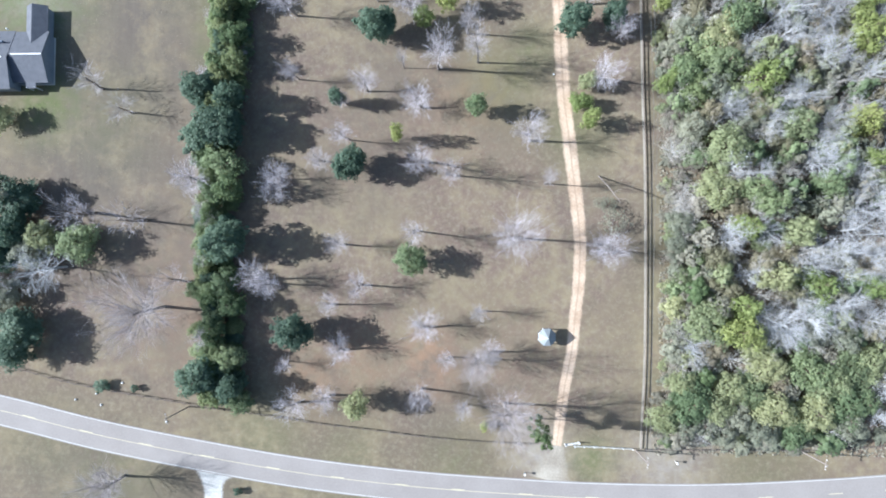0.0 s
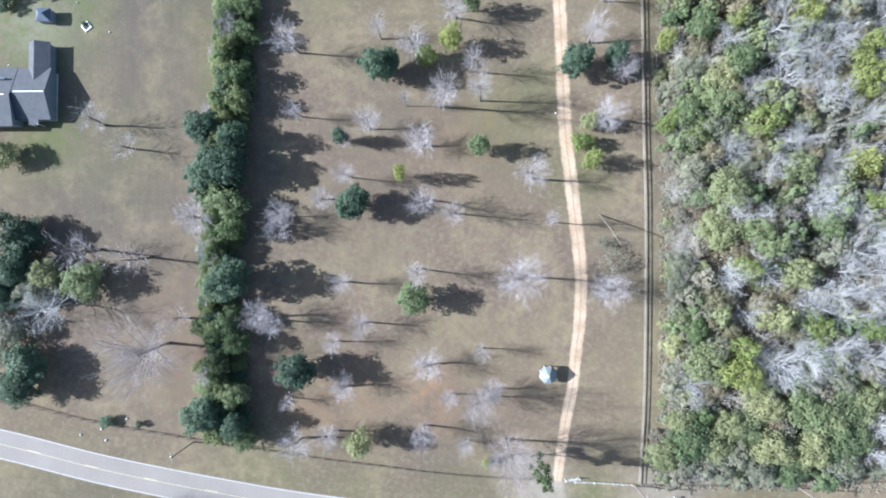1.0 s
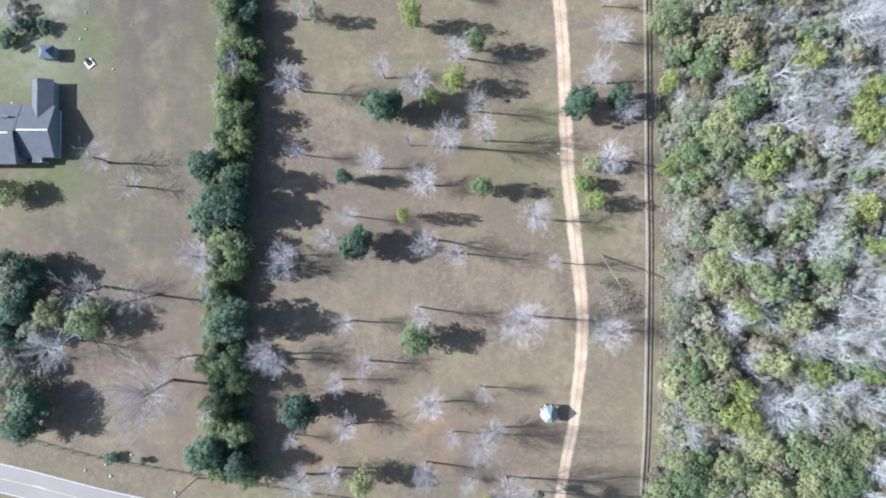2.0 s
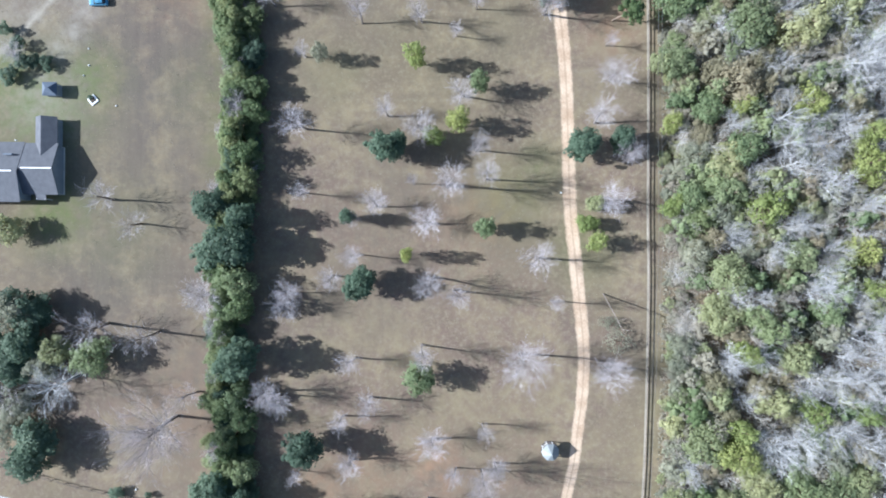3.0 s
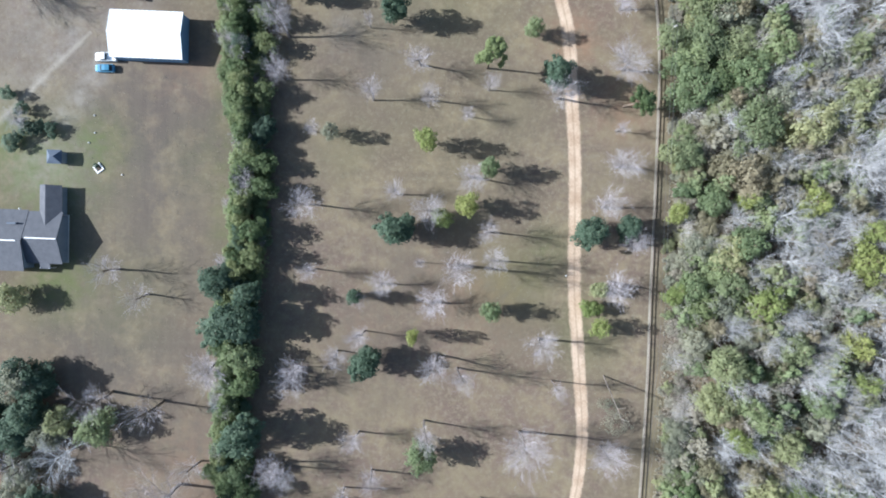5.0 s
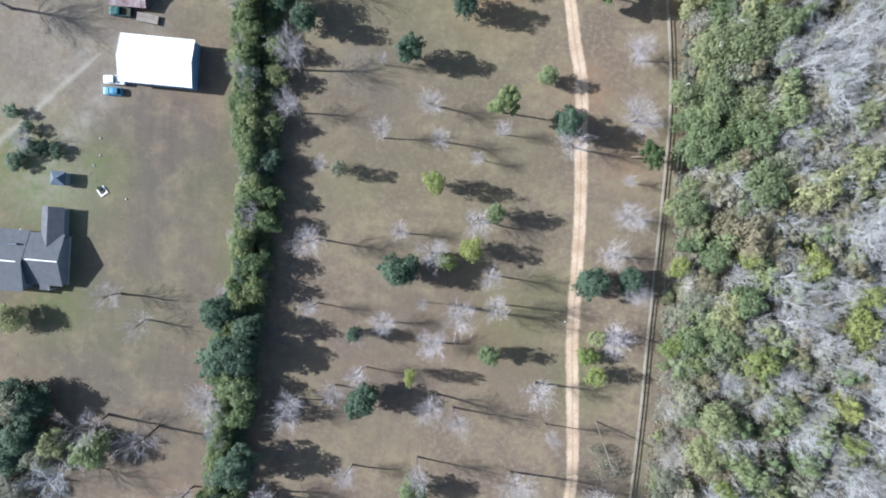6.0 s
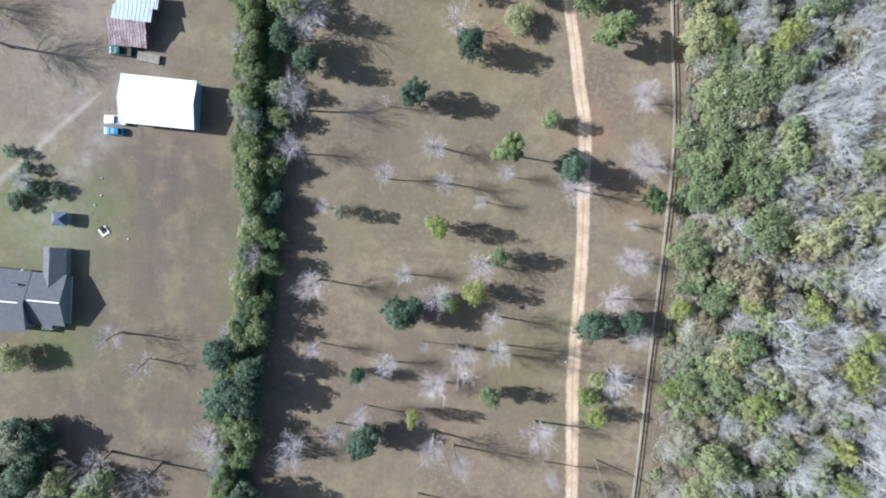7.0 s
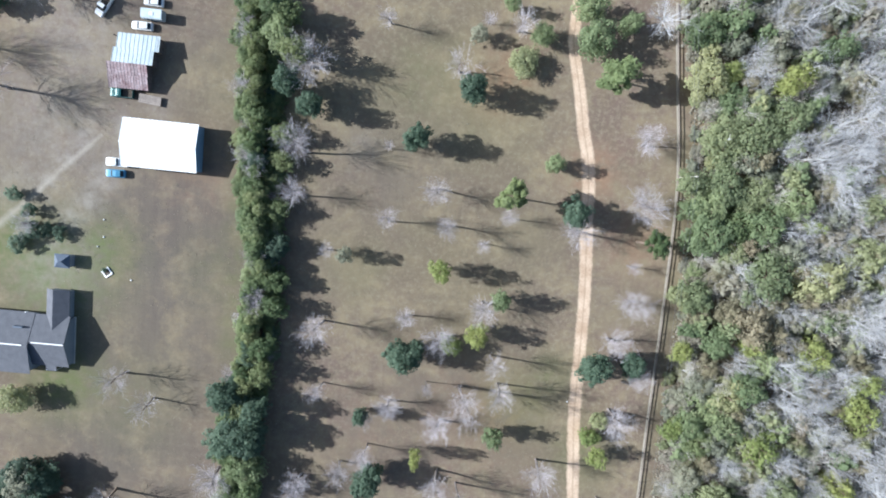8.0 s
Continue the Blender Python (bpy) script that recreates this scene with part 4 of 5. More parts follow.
while y < 143:
    x = edge_x(y) + 3.6 + wood_rng.uniform(0, 2)
    while x < 102:
        px, py = x + wood_rng.uniform(-1.7, 1.7), y + wood_rng.uniform(-1.7, 1.7)
        depth = px - edge_x(py)
        south = py < -12
        if all((px - a) ** 2 + (py - b) ** 2 > (c * 0.95) ** 2 for a, b, c in taken) and depth > 2.6:
            if depth < 11 and -2 < py < 40:
                kind = wood_rng.choices(("sapling", "scrub", "grey", "woodbare", "tan"), (5, 4, 1.5, 2, 1))[0]
                h, r = wood_rng.uniform(3.0, 6.5), wood_rng.uniform(2.0, 3.1)
            elif depth < 5:
                kind = wood_rng.choices(("olive", "tan", "grey", "woodbare", "green"), (5, 1.5, 4, 2, 2.5))[0]
                h, r = wood_rng.uniform(3.0, 6.0), wood_rng.uniform(1.9, 2.9)
            elif depth < 14 + 10 * noise.noise((py * 0.07, px * 0.05, 1.5)) or south and depth < 44:
                kind = wood_rng.choices(("green", "olive", "thicket", "woodbare", "grey", "tan", "pine"), (1.5, 2.5, 0.8, 6, 4, 2.2, 1.0))[0]
                h, r = wood_rng.uniform(6.0, 9.5), wood_rng.uniform(2.5, 3.7)
            else:
                kind = wood_rng.choices(("woodbare", "green", "olive", "grey", "lime"), (12, 0.5, 0.7, 1.0, 0.3))[0]
                h, r = wood_rng.uniform(10.5, 14.5), wood_rng.uniform(3.6, 5.2)
                if any((px - a) ** 2 + (py - b) ** 2 < (c + r * 0.75) ** 2 for a, b, c in taken):
                    h, r = h * 0.8, r * 0.72
                if kind != "woodbare":
                    h, r = h * 0.66, r * 0.66
            tree(kind, px, py, h, r, group="trees of the wood")
        x += step * wood_rng.uniform(0.85, 1.15) * (1.15 if depth > 22 else 1.0)
    y += step * 0.92


placed = 0
while placed < 420:
    y = wood_rng.uniform(-38, 138)
    deep = wood_rng.uniform(3, 46)
    x = edge_x(y) + deep
    if any((x - a) ** 2 + (y - b) ** 2 < (c * 0.75) ** 2 for a, b, c in taken):
        continue
    placed += 1
    h = wood_rng.uniform(4.5, 7.0) if y < -12 or deep < 9 else wood_rng.uniform(7.0, 10.5)
    tree(wood_rng.choice(("understorey", "understorey", "understorey", "sapling", "sapling", "sapling", "tan")), x, y, h, wood_rng.uniform(2.0, 3.1), group="understorey of the wood")
for k in range(40):
    tree("brush", wood_rng.uniform(44, 104), wood_rng.uniform(-40, -36), wood_rng.uniform(0.8, 2.2), wood_rng.uniform(1.3, 2.2), group="bushes at the edge of the wood")
y = -38.0
while y < 140:
    for k in range(2):
        tree("brush", edge_x(y) + (wood_rng.uniform(2.6, 7.0) if k else wood_rng.uniform(0.6, 7.0)), y + wood_rng.uniform(-1, 1), wood_rng.uniform(1.2, 3.4), wood_rng.uniform(1.2, 2.1), group="bushes at the edge of the wood")
    y += 2.0

y = -36.0
while y < 138:
    for k in range(2):
        tree("scrub", edge_x(y) + wood_rng.uniform(1.4, 8.0), y + wood_rng.uniform(-1.2, 1.2), wood_rng.uniform(2.0, 4.2), wood_rng.uniform(1.3, 2.3), group="bushes at the edge of the wood")
    y += 2.4


def leaf_litter(name, count, seed, x0, x1, y0, y1, material, size, label, keep, lift=0.25):
    """Fallen leaves and low brush as many loose flat blades on the ground."""
    rg = np.random.default_rng(seed)
    pts = np.stack([rg.uniform(x0, x1, count), rg.uniform(y0, y1, count), rg.uniform(0.02, lift, count)], 1)
    pts = pts[[keep(a, b) for a, b, _ in pts]]
    n = len(pts)
    w = rg.uniform(0, 6.283, n)
    u = np.stack([np.cos(w), np.sin(w), rg.normal(0, 0.4, n)], 1) * (size * rg.uniform(0.5, 1.4, n))[:, None]
    v = np.stack([-np.sin(w), np.cos(w), rg.normal(0, 0.4, n)], 1) * (size * rg.uniform(0.4, 1.0, n))[:, None]
    verts = np.stack([pts - u, pts - v, pts + u, pts + v], 1).reshape(-1, 3)
    return tagged(new(name, mesh_of(name, verts, np.arange(len(verts)).reshape(-1, 4), material)), label, "undergrowth", kind="stuff")


leaf_litter("undergrowth", 45000, 3, 40, 116, -42, 150, M_BRUSH, 0.30, "brown brush and fallen leaves under the wood", lambda a, b: a > edge_x(b) + 0.8)
leaf_litter("grass_tufts", 14000, 4, -108, 40, -46, 138, M_TUFT, 0.11, "scattered dry grass tufts and fallen leaves", lambda a, b: noise.noise((a * 0.05, b * 0.05, 3.3)) > -0.1 and b > -38 - 0.1 * a, 0.05)


# ---- fences ----
def along(line, gap):
    """Points every gap metres along a line, with the direction there."""
    out, run = [], gap
    for a, b in zip(line, line[1:]):
        run += (b - a).length
        if run >= gap:
            run = 0.0
            out.append(Vector(a))
    return out


def board_fence(name, line, gap, heights, label, rail_material, post_material, post_h=1.4, thick=0.035, tall=0.14, group=""):
    top = thing(name, pose(0, 0, 0), label, "fence", group)
    spots = along(line, gap)
    post_me = rail_me = None
    for a in spots:
        if post_me is None:
            ob = part("post", box(bmesh.new(), -0.06, 0.06, -0.06, 0.06, 0, post_h, 0.012), post_material, top)
            post_me = ob.data
        else:
            ob = new("post", post_me)
            ob.parent = top
        ob.matrix_basis = pose(a.x, a.y, 0, 0, 0, 3)
    for a, b in zip(spots, spots[1:]):
        d = b - a
        for z in heights:
            if rail_me is None:
                ob = part("rail", box(bmesh.new(), 0, 1, -thick / 2, thick / 2, -tall / 2, tall / 2), rail_material, top)
                rail_me = ob.data
            else:
                ob = new("rail", rail_me)
                ob.parent = top
            s = Vector((-d.y, d.x, 0)).normalized() * 0.085
            ob.matrix_basis = Matrix.Translation((a.x + s.x, a.y + s.y, z)) @ pose(0, 0, 0, 0, 0, math.degrees(math.atan2(d.y, d.x))) @ Matrix.Diagonal((d.length, 1, 1, 1))
    return top


EAST = smooth_line(P((36.8, -37), (37.8, -20), (38.2, 0), (38.3, 20), (38.0, 35), (37.9, 50), (37.7, 65), (37.5, 77), (37.0, 87), (35.9, 96), (34.6, 104), (33.0, 114), (31.5, 124)), 0.25)
board_fence("board_fence", EAST, 3.0, (0.45, 0.92), "weathered pale two-board fence along the wood", M_FENCE, M_FENCE, 1.05, 0.05, 0.17)
# narrow strip of paler ground colour along the fence line
worn_strip("fence_strip", EAST[::4], (0.33, 0.33), 0.013, M_PALE_STRIP, "pale strip of ground under the board fence", "grass", 6)
ROADSIDE = smooth_line(P((-120, -14.6), (-95, -20.6), (-80.5, -24.3), (-69.8, -26.3), (-59.1, -28.0), (-48.5, -29.7), (-38.0, -31.0), (-28.6, -32.4), (-19.4, -33.4), (-6.7, -34.9), (5.9, -35.8), (17, -36.2)), 0.3)
board_fence("wire_fence", ROADSIDE, 3.0, (0.35, 0.7, 1.05), "low dark post and rail fence beside the road", M_OLDWOOD, M_OLDWOOD, 1.2, 0.04, 0.05)
FRONT = smooth_line(P((23.6, -36.6), (28.6, -36.7), (37.0, -37.1)), 0.25)
board_fence("entrance_fence", FRONT, 2.0, (0.45, 0.95), "white post and rail fence at the entrance", M_WHITE, M_WHITE, 1.25, 0.05, 0.10)
FAR = smooth_line(P((37.6, -37.1), (44.3, -37.1), (55.5, -37.0), (66.6, -37.0), (77.6, -36.5), (110, -34)), 0.3)
board_fence("wire_fence", FAR, 3.0, (0.35, 0.7, 1.05), "low dark post and rail fence below the wood", M_OLDWOOD, M_OLDWOOD, 1.2, 0.04, 0.05)
gate = thing("farm_gate", pose(21.9 * K, -36.2 * K, 0, 0, 0, 8), "open white farm gate at the track entrance", "gate")
for z in (0.3, 0.62, 0.94, 1.2):
    part("gate_rail", boxed(0, 2.6, -0.025, 0.025, z - 0.04, z + 0.04, bevel=0.008), M_WHITE, gate)
for x in (0.03, 1.3, 2.57):
    part("gate_stile", boxed(x - 0.04, x + 0.04, -0.035, 0.035, 0.15, 1.28, bevel=0.008), M_WHITE, gate)
for x in (-0.2, 2.9):
    part("gate_post", boxed(x - 0.1, x + 0.1, -0.1, 0.1, 0, 1.5, bevel=0.02), M_WHITE, gate)


# ---- utility poles, mailboxes ----
def utility_pole(x, y, h, turn, label):
    top = thing("utility_pole", pose(x, y, 0, 0, 0, turn), label, "utility pole", "poles by the road")
    part("pole", tube(bmesh.new(), (0, 0, 0), (0, 0, h), 0.16, 0.11, 12), M_POST, top)
    part("crossarm", boxed(-0.06, 0.06, -1.1, 1.1, h - 0.75, h - 0.6, bevel=0.01), M_POST, top)
    for s in (-1.0, -0.4, 1.0):
        part("insulator", tube(bmesh.new(), (0, s, h - 0.6), (0, s, h - 0.38), 0.07, 0.05, 8), M_WHITE, top, "white glazed insulator")
    return top


utility_pole(-55.0 * K, -29.3 * K, 10.0, 14, "dark wooden utility pole beside the road")
utility_pole(35.9 * K, -37.4 * K, 8.0, -4, "wooden utility pole at the fence corner")
utility_pole(68.8 * K, -37.4 * K, 8.0, -10, "pale wooden utility pole below the wood")
snag = thing("utility_pole", pose(41.0, 97.8, 0), "pale wooden pole carrying cables along the board fence", "utility pole")
part("pole", tube(bmesh.new(), (0, 0, 0), (0, 0, 8.2), 0.15, 0.11, 10), M_RAIL, snag)
part("crossarm", boxed(-0.5, 0.5, -0.06, 0.06, 7.7, 7.85, bevel=0.01), M_RAIL, snag)


def cable(points, sag, label):
    """A hanging cable from point to point."""
    curve = bpy.data.curves.new("cable", "CURVE")
    curve.dimensions, curve.bevel_depth, curve.bevel_resolution = "3D", 0.018, 1
    line = []
    for a, b in zip(points, points[1:]):
        line += [Vector(a).lerp(Vector(b), i / 16) - Vector((0, 0, sag * 4 * (i / 16) * (1 - i / 16))) for i in range(16)]
    line.append(Vector(points[-1]))
    spline = curve.splines.new("POLY")
    spline.points.add(len(line) - 1)
    for q, v in zip(spline.points, line):
        q.co = (*v, 1)
    curve.materials.append(M_WIRE)
    return tagged(new("cable", curve), label, "cable", "cables along the fence")


for dx in (-0.4, 0.4):
    cable([(39.5 + dx, -41.1, 7.5), (42.0 + dx, 30.0, 7.4), (41.0 + dx, 97.8, 7.9), (34.5 + dx, 142.0, 7.9)], 0.5, "thin grey overhead cable along the board fence")


def standing_snag(x, y, h, lean):
    """A dead standing trunk, bleached pale, with a few broken limbs."""
    rg = random.Random(round(x * 10))
    top = thing("dead_tree", pose(x, y, 0, 0, lean, rg.uniform(0, 360)), "bleached dead trunk standing in the wood", "dead tree")
    part("trunk", tube(tube(bmesh.new(), (0, 0, 0), (0.1, 0, h * 0.55), 0.22, 0.15, 8), (0.1, 0, h * 0.55), (0.0, 0.15, h), 0.15, 0.06, 8), M_LIMB_WOOD, top)
    for k in range(4):
        z, w = h * rg.uniform(0.55, 0.95), rg.uniform(0, 6.28)
        part("limb", tube(bmesh.new(), (0.05, 0.05, z), (math.cos(w) * 1.2, math.sin(w) * 1.2, z + 0.7), 0.06, 0.02, 6), M_LIMB_WOOD, top)


def pale_lump(x, y, size, label, group=""):
    bm = bmesh.new()
    bmesh.ops.create_icosphere(bm, subdivisions=2, radius=size, matrix=pose(0, 0, size * 0.45))
    for v in bm.verts:
        v.co *= 1 + 0.25 * noise.noise(v.co * (1.2 / size) + Vector((x, y, 0)))
    ob = part("white_lump", bm, M_WHITE)
    ob.location = (x, y, 0)
    tagged(ob, label, "stone", group)


for t_x, t_y in ((-81.8, -29.4), (-80.7, -32.0), (-86.6, -30.8), (-65.6, -35.6), (-75.9, -27.0)):
    pale_lump(t_x, t_y, 0.22, "small whitewashed stone on the grass verge", "stones on the verge")
# small pale objects of unknown kind, given the shape of stones
for t_x, t_y in ((-87.5, 75.3), (-87.4, 71.4), (-88.7, 69.1), (-81.0, 62.1)):
    pale_lump(t_x, t_y, 0.18, "small pale object lying on the lawn", "stones on the lawn")
# unidentified white object by the track, with the same stone shape
pale_lump(21.99, 42.80, 0.2, "small white object beside the sandy track")


leaning = thing("dead_tree", pose(31.9, 19.7, 0), "leaning bleached dead tree with broken limbs", "dead tree")
part("trunk", tube(tube(bmesh.new(), (0, 0, 0), (0.3, -3.3, 6.5), 0.16, 0.12, 8), (0.3, -3.3, 6.5), (1.1, -7.2, 11.8), 0.12, 0.05, 8), M_FENCE, leaning)
for a, b in (((0.4, -4.2, 7.4), (-1.6, -4.4, 8.6)), ((0.55, -5.0, 8.6), (2.0, -4.2, 10.0)), ((0.6, -5.4, 9.2), (-0.8, -6.4, 10.4)), ((0.8, -6.4, 10.6), (2.2, -6.6, 11.6))):
    part("limb", tube(bmesh.new(), a, b, 0.055, 0.02, 6), M_POST, leaning)
for x, y, h in ((62.0, 87.3, 11.5), (45.9, 106.2, 9.0), (65.4, 104.4, 11.5), (78.3, 81.5, 10.5)):
    standing_snag(x, y, h, 4)


def mailbox(x, y, turn):
    top = thing("mailbox", pose(x, y, 0, 0, 0, turn), "white mailbox on a wooden post by the road", "mailbox")
    part("post", boxed(-0.06, 0.06, -0.06, 0.06, 0, 1.1, bevel=0.01), M_WHITE, top)
    bm = boxed(-0.26, 0.26, -0.16, 0.16, 1.1, 1.3)
    bmesh.ops.create_cone(bm, cap_ends=True, segments=16, radius1=0.16, radius2=0.16, depth=0.52, matrix=pose(0, 0, 1.3, 0, 90, 0))
    part("box", bm, M_WHITE, top)
    part("flag", boxed(0.1, 0.25, 0.17, 0.18, 1.3, 1.5), M_RUST, top, "small red flag")


mailbox(13.6 * K, -42.0 * K, 88)
mailbox(43.7 * K, -39.5 * K, 92)


# ---- buildings ----
def gable_walls(x0, x1, y0, y1, eave, ridge_y, ridge, material, parent, t=0.15):
    """Four walls with thickness under a ridge that runs along x; the end walls reach up into the gables."""
    part("wall", boxed(x0, x1, y0, y0 + t, 0, eave), material, parent)
    part("wall", boxed(x0, x1, y1 - t, y1, 0, eave), material, parent)
    for a, b in ((x0, x0 + t), (x1 - t, x1)):
        bm = bmesh.new()
        prof = [(y0 + t, 0), (y1 - t, 0), (y1 - t, eave), (ridge_y, ridge - 0.05), (y0 + t, eave)]
        f0, f1 = [bm.verts.new((a, y, z)) for y, z in prof], [bm.verts.new((b, y, z)) for y, z in prof]
        bm.faces.new(f0)
        bm.faces.new(f1[::-1])
        for i in range(5):
            j = (i + 1) % 5
            bm.faces.new((f0[i], f1[i], f1[j], f0[j]))
        part("gable_wall", bm, material, parent)


def roof_plane(x0, x1, ya, za, yb, zb, material, parent, courses, label="", name="roof_course", thick=0.05, axis="x"):
    """A roof slope from its eave (ya, za) to its ridge (yb, zb), laid in overlapping courses, each a piece of its own."""
    for i in range(courses):
        s0, s1 = i / courses, min(1.0, (i + 1.12) / courses)
        lift = 0.008
        c = [(x0, ya + (yb - ya) * s0, za + (zb - za) * s0 + lift), (x1, ya + (yb - ya) * s0, za + (zb - za) * s0 + lift),
             (x1, ya + (yb - ya) * s1, za + (zb - za) * s1), (x0, ya + (yb - ya) * s1, za + (zb - za) * s1)]
        if axis == "y":
            c = [(q[1], q[0], q[2]) for q in c]
        part(name, slab(bmesh.new(), c, thick), material, parent, label if i == 0 else "")


def roof_sheets(x0, x1, ya, za, yb, zb, material, parent, width, label=""):
    """A sheet-metal slope of upright panels side by side with raised seams."""
    n = max(1, round((x1 - x0) / width))
    for i in range(n):
        a, b = x0 + (x1 - x0) * i / n, x0 + (x1 - x0) * (i + 1) / n
        bm = slab(bmesh.new(), [(a, ya, za), (b - 0.01, ya, za), (b - 0.01, yb, zb), (a, yb, zb)], 0.03)
        slab(bm, [(a, ya, za + 0.05), (a + 0.07, ya, za + 0.05), (a + 0.07, yb, zb + 0.05), (a, yb, zb + 0.05)], 0.06)
        part("roof_panel", bm, material, parent, label if i == 0 else "")


def house():
    top = thing("house", pose(0.5, -0.6, 0), "single-storey house with grey shingle gable roofs", "house")
    # east block
    gable_walls(-101.5, -93.6, 42.2, 52.8, 2.3, 47.6, 4.15, M_SIDING, top)
    roof_plane(-101.5, -93.35, 41.8, 2.3, 47.6, 4.4, M_SHINGLE, top, 9, "grey shingle course")
    roof_plane(-101.0, -93.35, 53.6, 2.25, 47.6, 4.4, M_SHINGLE, top, 9)
    part("ridge_cap", boxed(-100.4, -93.4, 47.48, 47.72, 4.42, 4.48, bevel=0.01), M_RIDGE, top, "white ridge cap")
    # west block, a little higher and deeper to the south
    gable_walls(-116, -101.5, 40.6, 53.2, 2.3, 46.9, 4.5, M_SIDING, top)
    roof_plane(-116.4, -101.1, 40.0, 3.5, 46.9, 4.7, M_SHINGLE, top, 10)
    bm = bmesh.new()
    prof = [(40.6, 0), (46.9, 0), (46.9, 4.6), (40.6, 3.5)]
    f0, f1 = [bm.verts.new((-101.65, y, z)) for y, z in prof], [bm.verts.new((-101.49, y, z)) for y, z in prof]
    bm.faces.new(f0)
    bm.faces.new(f1[::-1])
    for i in range(4):
        bm.faces.new((f0[i], f1[i], f1[(i + 1) % 4], f0[(i + 1) % 4]))
    part("step_wall", bm, M_SIDING, top)
    part("wall", boxed(-116, -101.66, 40.62, 40.76, 2.31, 3.45), M_SIDING, top)
    roof_plane(-116.4, -101.05, 53.8, 2.25, 46.9, 4.7, M_SHINGLE, top, 10)
    part("ridge_cap", boxed(-116, -102.2, 46.78, 47.02, 4.72, 4.78, bevel=0.01), M_RIDGE, top, "white ridge cap")
    # north wing, ridge running north
    for x in (-98.3, -94.2):
        part("wall", boxed(x, x + 0.15, 53.0, 59.2, 0, 2.2), M_SIDING, top)
    part("wall", boxed(-98.15, -94.2, 59.05, 59.2, 0, 2.2), M_SIDING, top)
    roof_plane(50.5, 59.6, -98.7, 2.2, -96.6, 3.4, M_SHINGLE, top, 4, axis="y")
    roof_plane(50.5, 59.6, -93.7, 2.2, -96.6, 3.4, M_SHINGLE, top, 5, axis="y")
    # porch at the south-east corner
    roof_plane(-98.6, -96.2, 40.6, 2.1, 42.0, 2.35, M_SHINGLE, top, 2)
    for x in (-98.4, -96.4):
        part("porch_post", boxed(x - 0.06, x + 0.06, 40.75, 40.87, 0, 2.3, bevel=0.01), M_WHITE, top)
    # vent on the north slope, a door and windows
    part("chimney", boxed(-104.6, -102.6, 50.5, 50.9, 3.0, 4.1, bevel=0.03), M_GREYROOF, top, "dark flue box on the roof")
    part("vent_pipe", tube(bmesh.new(), (-102.6, 54.0, 2.6), (-102.6, 54.0, 3.2), 0.12, 0.12, 12), M_RIDGE, top, "white vent pipe")
    part("foundation", boxed(-116.1, -93.5, 42.0, 53.0, 0.0, 0.25), M_GRAVEL, top)
    return top


house()


def metal_barn():
    x0, x1, y0, y1, e, r = -82.2, -66.4, 88.0, 97.9, 3.3, 4.4
    ym = (y0 + y1) / 2
    top = thing("metal_barn", pose(0, 0, 0), "large barn with a bright white metal roof and pale blue walls", "barn")
    gable_walls(x0, x1, y0, y1, e, ym, r, M_BLUEWALL, top)
    roof_sheets(x0 - 0.2, x1 + 0.2, y0 - 0.25, e, ym, r, M_WHITEMETAL, top, 0.95, "white roof panel")
    roof_sheets(x0 - 0.2, x1 + 0.2, y1 + 0.25, e, ym, r, M_WHITEMETAL, top, 0.95)
    part("ridge_cap", boxed(x0 - 0.2, x1 + 0.2, ym - 0.18, ym + 0.18, r + 0.02, r + 0.07, bevel=0.015), M_WHITEMETAL, top)
    d = part("roller_door", boxed(x0 - 0.06, x0 - 0.005, ym - 2.0, ym + 2.0, 0.05, 3.2), M_WHITE, top)
    for k in range(8):
        part("door_slat", boxed(x0 - 0.09, x0 - 0.06, ym - 1.95, ym + 1.95, 0.1 + 0.38 * k, 0.44 + 0.38 * k), M_WHITE, d)


metal_barn()


def old_shed():
    top = thing("old_shed", pose(0, 0, 0), "old open shed, rusted and galvanised sheet-iron roof", "shed")
    roof_sheets(-84.6, -75.6, 115.8, 2.3, 112.4, 2.85, M_GALV, top, 0.9, "galvanised roof sheet")
    roof_sheets(-85.2, -76.6, 112.6, 2.82, 109.4, 3.4, M_GALV, top, 0.9)
    roof_sheets(-86.2, -77.8, 107.0, 2.62, 109.45, 3.45, M_RUST, top, 0.7, "rusted roof sheet")
    roof_sheets(-86.4, -78.0, 104.3, 1.8, 107.15, 2.6, M_RUST, top, 0.6)
    for x in (-85.6, -82.0, -78.4):
        for y, h in ((115.3, 2.3), (109.4, 3.3), (107.0, 2.5), (104.6, 1.8)):
            part("post", boxed(x - 0.08, x + 0.08, y - 0.08, y + 0.08, 0, h, bevel=0.01), M_OLDWOOD, top)
    for k in range(26):
        y = 104.5 + k * 0.42
        h = 1.78 + (y - 104.5) * 0.31 if y < 109.2 else 3.35 - (y - 109.4) * 0.165
        x = -78.2 if y < 109.4 else -77.0 if y < 112.4 else -76.0
        part("wall_board", boxed(x, x + 0.05, y, y + 0.4, 0.05, h), M_OLDWOOD, top)


old_shed()


